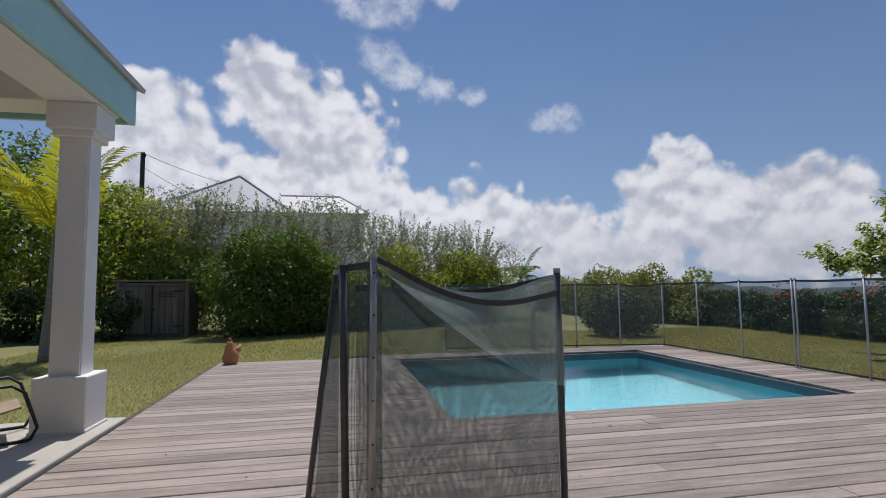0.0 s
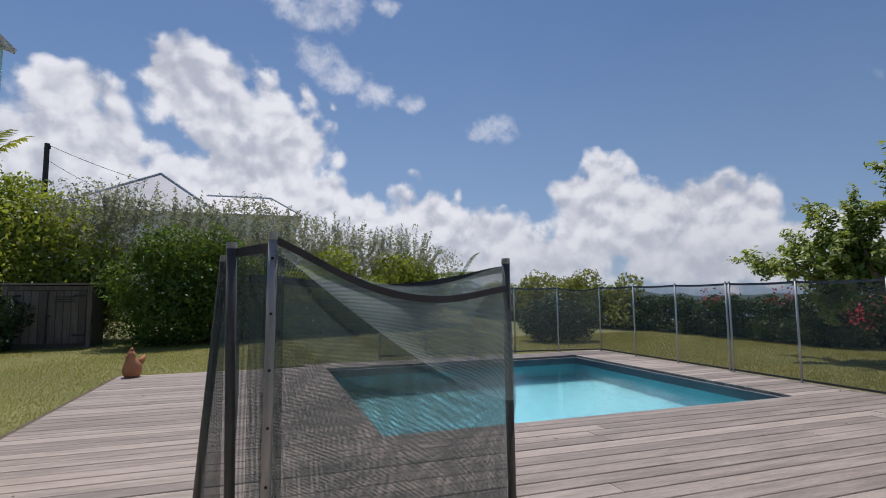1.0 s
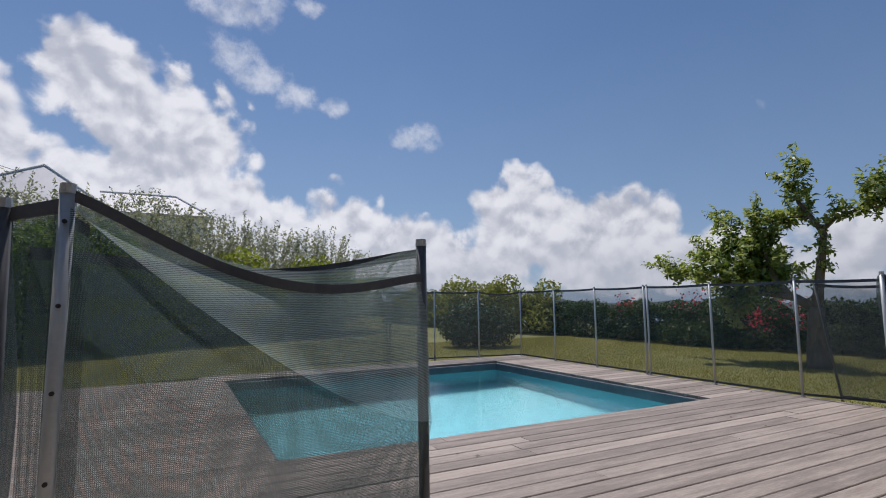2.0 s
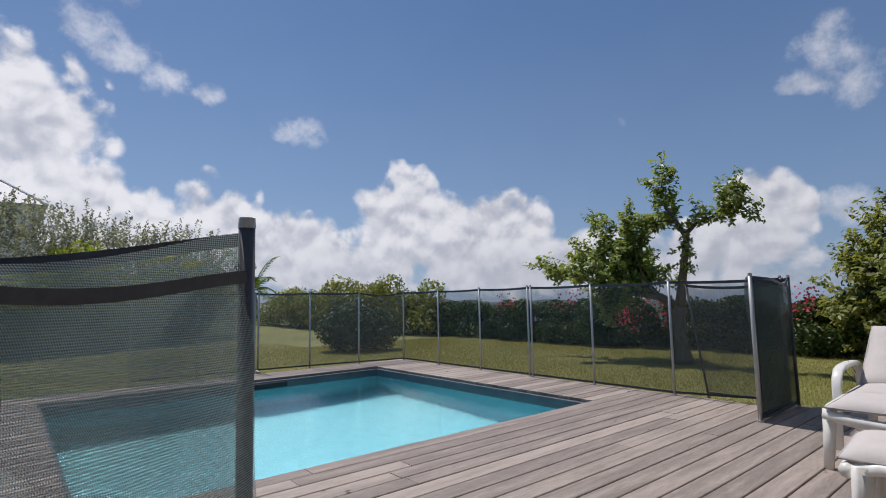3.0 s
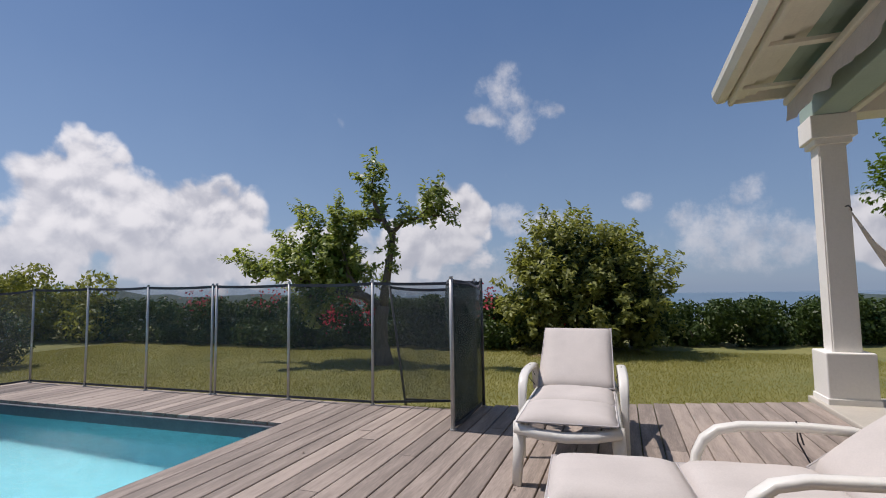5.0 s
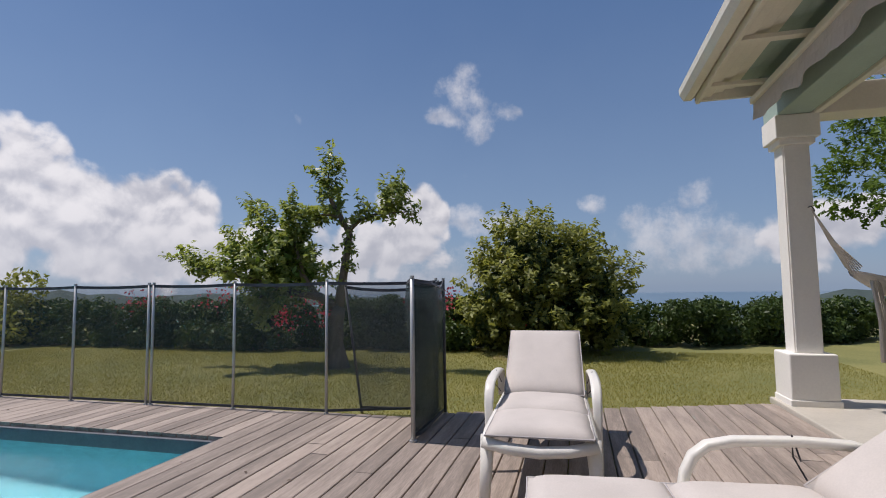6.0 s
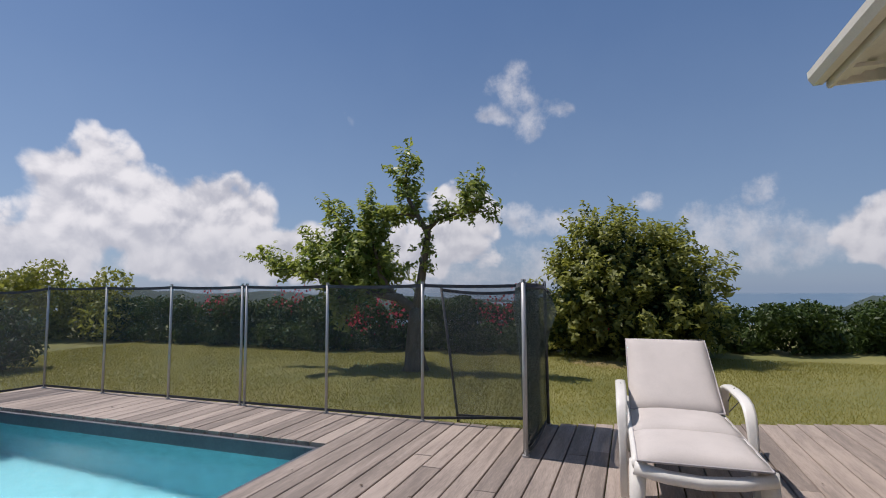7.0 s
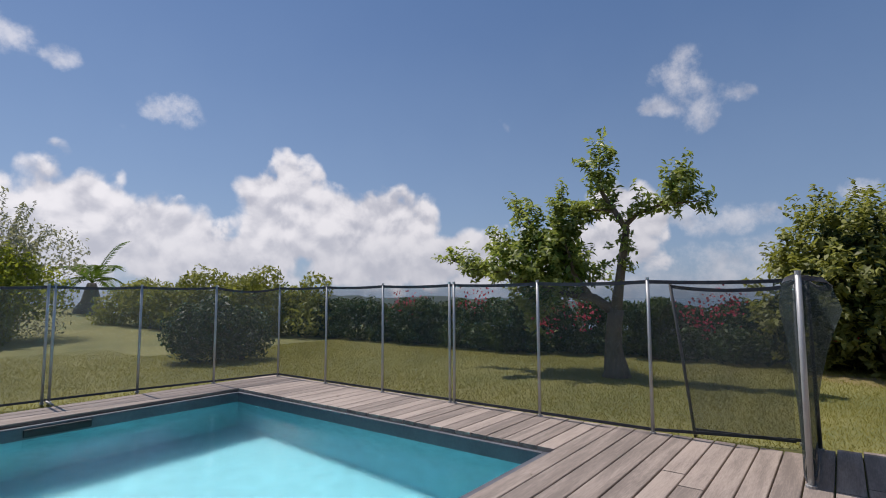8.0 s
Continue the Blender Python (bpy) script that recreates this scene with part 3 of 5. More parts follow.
def slack_panel(parent, a, b, a_top, b_top, dip, where, bulge, seed, net, n=28, m=18, low=0.02):
    """A net whose upper edge hangs in a deep slack curve and folds over."""
    d = Vector((b[1] - a[1], a[0] - b[0], 0)).normalized()

    def at(u, w):
        drop = dip * (math.sin(math.pi * min(1, u / where / 2 if u < where else 0.5 + (u - where) / (1 - where) / 2))) ** 1.3
        z = low + (a_top + (b_top - a_top) * u - drop - low) * w
        off = bulge * math.sin(math.pi * u) * (w ** 2) + 0.022 * noise.noise((u * 3.5 + w * 2.5 + seed, w * 1.8 - u * 2.2, seed)) * math.sin(math.pi * u) * (0.3 + w)
        off += 0.02 * math.sin(9 * (u - w) + seed) * math.sin(math.pi * u) * w
        return (a[0] + (b[0] - a[0]) * u + d.x * off, a[1] + (b[1] - a[1]) * u + d.y * off, z)
    rows = [[at(i / n, w / m * 0.966 + 0.012) for i in range(n + 1)] for w in range(m + 1)]
    ob = part("net", sheet(rows), net, parent, "slack dark see-through net", True)
    for w0, w1 in ((0.0, 0.015), (0.976, 1.0)):
        part("hem", sheet([[at(i / n, w) for i in range(n + 1)] for w in (w0, w1)], 0.006), HEM, ob)
    return ob


slack_panel(gate_l, (GA[0] - 0.06, GA[1] + 0.06), (GB[0] - 0.01, GB[1] + 0.03), 1.15, 1.195, 0.055, 0.55, -0.05, 3.0, NET_PANEL)


def folded_panel(parent, a, b, net):
    """The front net: its upper edge hangs slack; a crease runs from the first post's head down to the second post,
    above it the net lies tilted to the sky, below it hangs straight."""
    d = Vector((b[1] - a[1], a[0] - b[0], 0)).normalized()
    n, m1, m2 = 36, 10, 14

    def top(u):
        return 1.255 - 0.06 * u - 0.115 * (4 * u * (1 - u)) ** 1.5

    def crease(u):
        return 1.25 - 1.02 * u + 0.42 * u * u

    def at(u, w):
        bow = math.sin(math.pi * min(1, u * 0.96)) ** 0.8
        z1 = min(crease(u), top(u) - 0.012)
        if w > 1:
            k_ = w - 1
            z = z1 + (top(u) - z1) * k_
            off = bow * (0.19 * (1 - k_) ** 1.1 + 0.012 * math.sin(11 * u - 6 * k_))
        else:
            z = 0.02 + (z1 - 0.02) * w
            off = bow * (0.03 + 0.16 * w ** 6) + 0.008 * math.sin(6 * u - 5 * w) * bow
        return (a[0] + (b[0] - a[0]) * u + d.x * off, a[1] + (b[1] - a[1]) * u + d.y * off, z)
    ws = [k / m2 for k in range(m2 + 1)]
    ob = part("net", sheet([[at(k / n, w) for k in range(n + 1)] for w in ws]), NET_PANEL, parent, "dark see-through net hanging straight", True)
    # sun on the fold is given by this paler net colour
    part("net_fold", sheet([[at(k / n, 1 + w / m1) for k in range(n + 1)] for w in range(m1 + 1)]), net, ob, "loose net lying in a fold, sunlit sheen in its colour", True)
    for w0, w1 in ((0.0, 0.015), (1.80, 2.0)):
        part("hem", sheet([[at(k / n, w0) for k in range(n + 1)], [Vector(at(k / n, w0)) + Vector((0, 0, 0.026)) for k in range(n + 1)]], 0.006) if w0 > 1 else
             sheet([[at(k / n, w) for k in range(n + 1)] for w in (w0, w1)], 0.006), HEM, ob)
    return ob


folded_panel(gate_l, GA, GB, NET_SUNLIT)
for k in range(7):
    z = 0.12 + k * 0.18
    part("rivet", tube([(GA[0] + 0.012 * z / 1.26, GA[1] - 0.014, z), (GA[0] + 0.012 * z / 1.26, GA[1] - 0.019, z)], 0.005, 8), IRON, gate_l)
net_panel(gate_l, GC, GA, 0.0, 0.01, NET_NEAR, a_top=1.24, b_top=1.25, seed=41, n=4)
net_panel(gate_l, (GA[0] - 0.015, GA[1] + 0.03), (GA[0] + 0.05, GA[1] + 0.04), 0.0, 0.004, NET_NEAR, a_top=1.24, b_top=1.20, seed=47, n=3)
# the panel thrown aside, its post leaning out at the foot
net_panel(gate_l, GC, (-0.34, 2.88), 0.02, 0.05, NET_NEAR, a_top=1.24, b_top=1.20, b_lean=(0.15, -0.60), seed=43)
fence_post(gate_l, -0.34, 2.88, (0.15, -0.60), 0.016, mat=DARKPOST, top=1.20)
net_panel(gate_l, (-0.18, 2.21), (-0.30, 2.83), 0.02, -0.04, NET_NEAR, a_top=1.23, b_top=1.15, b_lean=(0.10, -0.55), seed=45)


# ---- sun loungers ----
def lounger(place, turn, back=48, label=""):
    """White resin sun lounger, foot end at its origin, along +x, with a jointed cushion."""
    s = thing("sun_lounger", label, "sun lounger", place, turn, "sun loungers")
    W, H, L1, L2 = 0.60, 0.345, 1.00, 0.70
    ca, sa = math.cos(radians(back)), math.sin(radians(back))
    for side in (-1, 1):
        y = side * (W / 2 - 0.025)
        bm_ = tube([(0.02, y, H - 0.02), (0.1, y, H), (L1, y, H), (L1 + 0.55, y, H - 0.01), (L1 + 0.72, y, H - 0.05)], 0.03, 8, flat=0.7)
        part("side_rail", bm_, RESIN, s, "", True)
    part("front_rail", tube([(0.0, -W / 2 + 0.01, H - 0.02), (-0.015, -W / 4, H - 0.045), (-0.02, 0, H - 0.055), (-0.015, W / 4, H - 0.045), (0.0, W / 2 - 0.01, H - 0.02)], 0.032, 8), RESIN, s, "", True)
    for k in range(8):
        x = 0.08 + k * 0.115
        part("slat", block(x, -W / 2 + 0.03, H - 0.008, x + 0.075, W / 2 - 0.03, H + 0.008, 0.004), RESIN, s)
    for x, lean in ((0.05, -0.03), (1.36, 0.06)):
        for side in (-1, 1):
            y = side * (W / 2 - 0.03)
            bm_ = tube([(x, y, H), (x + lean * 0.4, y + side * 0.01, H * 0.5), (x + lean, y + side * 0.02, 0.0)], [0.05, 0.043, 0.036], 8, flat=0.6)
            part("leg", bm_, RESIN, s, "", True)
    # arm rests: a broad band rising from the boards, bent over and running back
    for side in (-1, 1):
        y = side * (W / 2 + 0.03)
        prof_ = ((0.50, -H), (0.535, -0.10), (0.565, 0.06), (0.60, 0.13), (0.66, 0.175), (0.76, 0.195), (1.00, 0.20), (1.18, 0.19), (1.27, 0.165), (1.32, 0.10), (1.34, -0.03))
        rows_ = []
        for x_, z_ in prof_:
            half = 0.022 + 0.010 * min(1, max(0, (z_ + 0.1) / 0.25))
            rows_.append([(x_, y - half, H + z_ - 0.006), (x_, y - half * 0.5, H + z_), (x_, y + half * 0.5, H + z_), (x_, y + half, H + z_ - 0.006)])
        part("arm_rest", sheet(rows_, 0.030), RESIN, s, "", True)
    # back frame
    for side in (-1, 1):
        y = side * (W / 2 - 0.07)
        part("back_rail", tube([(L1, y, H), (L1 + L2 * ca, y, H + L2 * sa)], 0.022, 8), RESIN, s, "", True)
    for k in range(5):
        d = 0.1 + k * 0.14
        bm_ = block(-0.035, -W / 2 + 0.08, -0.008, 0.035, W / 2 - 0.08, 0.008, 0.004)
        bmesh.ops.transform(bm_, matrix=pose(L1 + d * ca, 0, H + d * sa, 0, -back, 0), verts=bm_.verts)
        part("back_slat", bm_, RESIN, s)
    part("back_stay", tube([(L1 + 0.42 * ca, -0.2, H + 0.42 * sa), (L1 + 0.55, -0.2, H - 0.02)], 0.014, 8), RESIN, s, "", True)

    # cushion: seat pads and back pad, puffed, with seams between
    def pad(length, m_, name):
        nx, ny, w = 14, 10, W - 0.05
        bm2 = bmesh.new()
        lay = []
        for top in (1, 0):
            g = []
            for i in range(nx + 1):
                row = []
                for j in range(ny + 1):
                    u, v = i / nx, j / ny
                    puff = (1 - abs(2 * u - 1) ** 5) * (1 - abs(2 * v - 1) ** 5)
                    z = (0.018 + 0.045 * puff ** 0.6 + 0.006 * noise.noise((u * 4 + length * 9, v * 3, length))) if top else 0.012 - 0.008 * puff
                    row.append(bm2.verts.new(m_ @ Vector((length * u, (v - 0.5) * w, z))))
                g.append(row)
            lay.append(g)
            for i in range(nx):
                for j in range(ny):
                    f = (g[i][j], g[i + 1][j], g[i + 1][j + 1], g[i][j + 1])
                    bm2.faces.new(f if top else f[::-1])
        t_, b_ = lay
        for i in range(nx):
            bm2.faces.new((t_[i][0], b_[i][0], b_[i + 1][0], t_[i + 1][0]))
            bm2.faces.new((t_[i + 1][ny], b_[i + 1][ny], b_[i][ny], t_[i][ny]))
        for j in range(ny):
            bm2.faces.new((t_[0][j + 1], b_[0][j + 1], b_[0][j], t_[0][j]))
            bm2.faces.new((t_[nx][j], b_[nx][j], b_[nx][j + 1], t_[nx][j + 1]))
        ob = part(name, bm2, CUSHION, s, "pale grey canvas cushion", True)
        loop = [m_ @ Vector(q) for q in ((0, -w / 2, 0.016), (length, -w / 2, 0.016), (length, w / 2, 0.016), (0, w / 2, 0.016), (0, -w / 2, 0.016))]
        part("piping", tube(loop, 0.006, 6, caps=False), PIPING, ob)
        return ob
    top = H + 0.006
    pad(0.52, Matrix.Translation((-0.03, 0, top)), "seat_cushion")
    pad(0.52, Matrix.Translation((0.49, 0, top)), "seat_cushion")
    pad(0.77, Matrix.Translation((L1 - 0.01, 0, top + 0.02)) @ pose(0, 0, 0, 0, -back, 0), "back_cushion")
    for side in (-1, 1):
        y = side * (W / 2 + 0.028)
        part("tie", tube([(1.0, y - side * 0.03, H + 0.05), (0.98, y + side * 0.024, H + 0.12), (0.97, y, H + 0.205), (0.98, y - side * 0.036, H + 0.12)], 0.0035, 6), CORD, s, "dark tie cord")
    return s


lounger((4.33, 1.90, 0), 2, 30, "white resin sun lounger with grey cushion, back raised, facing the pool")
lounger((3.46, 1.85, 0), -85, 36, "white resin sun lounger with grey cushion beside the walkway")

# ---- planting ----
def hedge_blobs(x0, y0, x1, y1, height, width, step, seed, wob=0.25):
    """Overlapping lumps in two or three tiers, leaning and bulging unevenly along a line."""
    rng = np.random.default_rng(seed)
    length = math.hypot(x1 - x0, y1 - y0)
    n = max(2, int(length / step))
    nx, ny = -(y1 - y0) / length, (x1 - x0) / length
    out_ = []
    for k in range(n + 1):
        for tier in range(3 if height > 1.4 else 2):
            u = (k + rng.uniform(-0.5, 0.5)) / n
            r = (0.52 if height > 1.4 else 0.40) * min(1.6, height * 0.42 + 0.3) * rng.uniform(0.7, 1.3)
            top = height * (1 + wob * rng.uniform(-0.7, 0.5))
            z = (r * 0.75, top * 0.55, top - r * 0.8)[tier] if height > 1.4 else (r * 0.7, top - r * 0.75)[tier]
            side = rng.uniform(-0.5, 0.5) * max(0.1, width - 1.6 * r)
            out_.append((x0 + (x1 - x0) * u + nx * side, y0 + (y1 - y0) * u + ny * side, z, r * 1.15, r * 1.15, r))
    return out_


def shrub(name, label, blobs, count, size, mat, seed, z=0.0, category="shrub", **more):
    cx = sum(b[0] for b in blobs) / len(blobs)
    cy = sum(b[1] for b in blobs) / len(blobs)
    t_ = thing(name, label, category, (cx, cy, z))
    local = [(b[0] - cx, b[1] - cy, b[2], b[3], b[4], b[5]) for b in blobs]
    foliage("crown", local, count, size, mat, seed, t_, floor=0.0, **more)
    rng = np.random.default_rng(seed + 5)
    for b in local[:: max(1, len(local) // 5)]:
        for _ in range(2):
            ex, ey = b[0] + rng.uniform(-0.3, 0.3), b[1] + rng.uniform(-0.2, 0.2)
            part("stem", tube([(b[0], b[1], -0.1), (b[0] * 0.6 + ex * 0.4, b[1] * 0.5 + ey * 0.5, b[2] * 0.6), (ex, ey, b[2] + b[5] * 0.5)], [0.03, 0.02, 0.008], 6), BARK, t_)
    return t_


# low hedge along the east of the lawn
segs = [((11.3, 15.5), (11.2, 11.5)), ((11.2, 11.5), (11.1, 8.0)), ((11.1, 8.0), (11.4, 5.2)), ((11.4, 5.2), (12.0, 2.4)), ((12.0, 2.4), (13.2, -1.2)), ((13.2, -1.2), (14.6, -5.0))]
for k, (a, b) in enumerate(segs):
    h = shrub("hedge", "clipped dark green hedge with a few red flowers", hedge_blobs(*a, *b, 0.93 if k < 4 else 0.82, 1.5, 0.24, 50 + k, 0.16), 19000, 0.09, LEAF_HEDGE, 60 + k, category="hedge")
    rng = np.random.default_rng(90 + k)
    cx, cy = h.location.x, h.location.y
    pts = np.stack([rng.uniform(min(a[0], b[0]), max(a[0], b[0]) + 0.2, 60) - cx - 0.45, rng.uniform(b[1], a[1], 60) - cy, rng.uniform(0.6, 0.95, 60)], 1)
    pts = np.repeat(pts[:6], 50, 0) + rng.normal(0, 0.15, (300, 3))
    if k in (1, 2, 3):
        v, f = leaves_at(pts, np.tile((-1, 0, 0.5), (300, 1)), 0.055, rng, 0.8)
        o = new("blossom", mesh_from_arrays("blossom", v, f, FLOWER))
        o.parent = h
        tagged(o, "small pink-red flowers")

# round bush behind the fence corner, pale shrubs and hedge beyond it
shrub("round_bush", "rounded glossy dark green bush on the lawn", [(6.45, 11.3, 0.5, 0.75, 0.6, 0.6), (6.2, 11.6, 0.45, 0.5, 0.5, 0.5), (6.9, 11.2, 0.42, 0.5, 0.5, 0.5)], 6500, 0.09, LEAF_DARK, 7)
shrub("shrub_row", "pale yellow-green shrubs beyond the fence", hedge_blobs(9.0, 21.5, 10.8, 14.2, 1.62, 1.6, 0.6, 11, 0.35), 20000, 0.13, LEAF_OLIVE, 12)
shrub("hedge", "dark green hedge beyond the lawn", hedge_blobs(11.6, 27.0, 11.4, 16.5, 1.3, 1.4, 0.7, 13), 9000, 0.10, LEAF_MID, 14, category="hedge")

# hedge on the north side
shrub("hedge", "tall bright green hedge in front of silvery shrubs", hedge_blobs(-1.6, 14.9, 5.2, 17.9, 2.2, 1.8, 0.75, 15, 0.3), 36000, 0.12, LEAF_BRIGHT, 16, category="hedge")
shrub("hedge", "dense dark green hedge beside the shed", hedge_blobs(-2.7, 14.0, -0.7, 15.0, 2.75, 1.6, 0.6, 17, 0.2), 20000, 0.11, LEAF_MID, 18, category="hedge")
silver = shrub("silver_shrubs", "tall silvery grey-green shrubs with upright twigs", hedge_blobs(-4.4, 16.2, 0.6, 17.3, 3.75, 1.8, 0.8, 19, 0.2) + hedge_blobs(1.2, 17.5, 5.6, 18.8, 3.1, 1.8, 0.8, 21, 0.25), 42000, 0.10, LEAF_SILVER, 20)
rng = np.random.default_rng(5)
pts = []
for _ in range(230):
    u = rng.uniform(0, 1)
    x, y = -4.6 + 10.2 * u + rng.normal(0, 0.1), 16.1 + 2.5 * u + rng.normal(0, 0.4)
    z0 = rng.uniform(2.75, 3.35) - 0.75 * u
    lx, ly, hh = rng.normal(0.06, 0.2), rng.normal(0, 0.15), rng.uniform(0.5, 1.15)
    for s_ in np.linspace(0, 1, 34):
        pts.append((x + lx * s_ + rng.normal(0, 0.03) - silver.location.x, y + ly * s_ + rng.normal(0, 0.03) - silver.location.y, z0 + hh * s_))
pts = np.array(pts)
v, f = leaves_at(pts, np.tile((0, -0.3, 0.6), (len(pts), 1)), 0.105, rng, 0.42, 0.9)
o = new("twig_growth", mesh_from_arrays("twig_growth", v, f, LEAF_SILVER))
o.parent = silver
# tree group behind the shed and column
shrub("tree_group", "tall leafy yellow-green trees behind the shed", [(-6.5, 16, 2.0, 1.8, 1.5, 2.1), (-5.2, 16.6, 1.9, 1.5, 1.4, 2.0), (-8.2, 16, 2.3, 1.9, 1.6, 2.4), (-6.4, 17, 3.2, 1.2, 1.2, 1.3), (-4.3, 15.6, 1.3, 0.9, 0.9, 1.3)], 26000, 0.15, LEAF_BRIGHT, 24, category="tree")
shrub("tree_group", "dark leafy trees beyond the lawn", [(-10.5, 15.5, 2.6, 2.2, 1.8, 2.8), (-12.5, 17, 3.2, 2.4, 2.0, 3.4), (-9.4, 18, 3.6, 2.0, 2.0, 2.6), (-14.5, 13, 3, 2.4, 2.4, 3.2)], 26000, 0.17, LEAF_MID, 26, category="tree")
shrub("hedge", "dark hedge at the foot of the trees", hedge_blobs(-10.0, 13.4, -5.6, 14.2, 1.25, 1.4, 0.7, 27), 9000, 0.11, LEAF_DARK, 28, category="hedge")


def sprays(anchors, rng_, per, length, leaf, aspect=0.42, spread=1.0):
    """Leafy twigs: from each anchor (place, outward way) a few bent twigs, leaves set round them to the tip."""
    pts_, nrm_ = [], []
    for place_, way_ in anchors:
        for _ in range(per):
            d_ = np.array(way_) + rng_.normal(0, 0.45 * spread, 3)
            d_ /= np.linalg.norm(d_)
            ln = length * rng_.uniform(0.6, 1.25)
            p0 = np.array(place_) + rng_.normal(0, 0.06 * spread, 3)
            k_ = max(6, int(ln / (leaf * 0.16)))
            for s_ in np.linspace(0.1, 1, k_):
                c_ = p0 + d_ * ln * s_ + np.array((0, 0, 0.12 * ln * s_ * s_))
                r_ = rng_.normal(0, 1, 3)
                r_ -= d_ * r_.dot(d_)
                r_ /= np.linalg.norm(r_) + 1e-6
                pts_.append(c_ + r_ * leaf * 0.42)
                nrm_.append(d_ * 0.6 + np.array((0, 0, 0.7)) + r_ * 0.1)
    return np.array(pts_), np.array(nrm_)


def spray_mesh(name, anchors, seed, per, length, leaf, mat, parent, aspect=0.42, spread=1.0):
    rng_ = np.random.default_rng(seed)
    p_, n_ = sprays(anchors, rng_, per, length, leaf, aspect, spread)
    v_, f_ = leaves_at(p_, n_, leaf, rng_, aspect, 0.45)
    ob = new(name, mesh_from_arrays(name, v_, f_, mat))
    ob.parent = parent
    return ob


def shell_anchors(blobs, count, seed, low=0.1):
    rng_ = np.random.default_rng(seed)
    p_, n_ = crown_points(blobs, count, rng_, 0.8, 0.35)
    return [(a, b + np.array((0, 0, 0.35))) for a, b in zip(p_, n_) if a[2] > low]


# broad bush on the east lawn
t_bush = thing("large_bush", "broad dense evergreen bush on the lawn with sunlit upper leaves", "bush", (11.15, 2.1, 0))
bush = [(0, 0.25, 1.35, 0.95, 0.95, 0.85), (0, 0.85, 1.05, 0.8, 0.75, 0.6), (0, -0.55, 1.05, 0.85, 0.75, 0.62), (0, 0.45, 1.85, 0.6, 0.6, 0.5),
        (0, 1.1, 0.6, 0.6, 0.45, 0.4), (0, -0.85, 0.7, 0.6, 0.45, 0.45), (0, 0.0, 0.7, 0.95, 1.0, 0.55), (0, -0.25, 1.6, 0.55, 0.55, 0.4)]
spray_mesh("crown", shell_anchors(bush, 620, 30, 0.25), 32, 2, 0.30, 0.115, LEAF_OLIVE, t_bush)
# deep green inside the bush: its inner shade is put into the leaf colour
foliage("inner_shade_leaves", [b[:3] + tuple(v * 0.82 for v in b[3:]) for b in bush], 11000, 0.12, LEAF_DARK, 31, t_bush, floor=0.12, inner=0.2)
for k in range(6):
    a = k * 1.05
    part("stem", tube([(0.08 * math.cos(a), 0.08 * math.sin(a), -0.1), (0.3 * math.cos(a), 0.3 * math.sin(a), 0.6), (0.5 * math.cos(a), 0.6 * math.sin(a), 1.4)], [0.05, 0.035, 0.015], 7), BARK, t_bush)


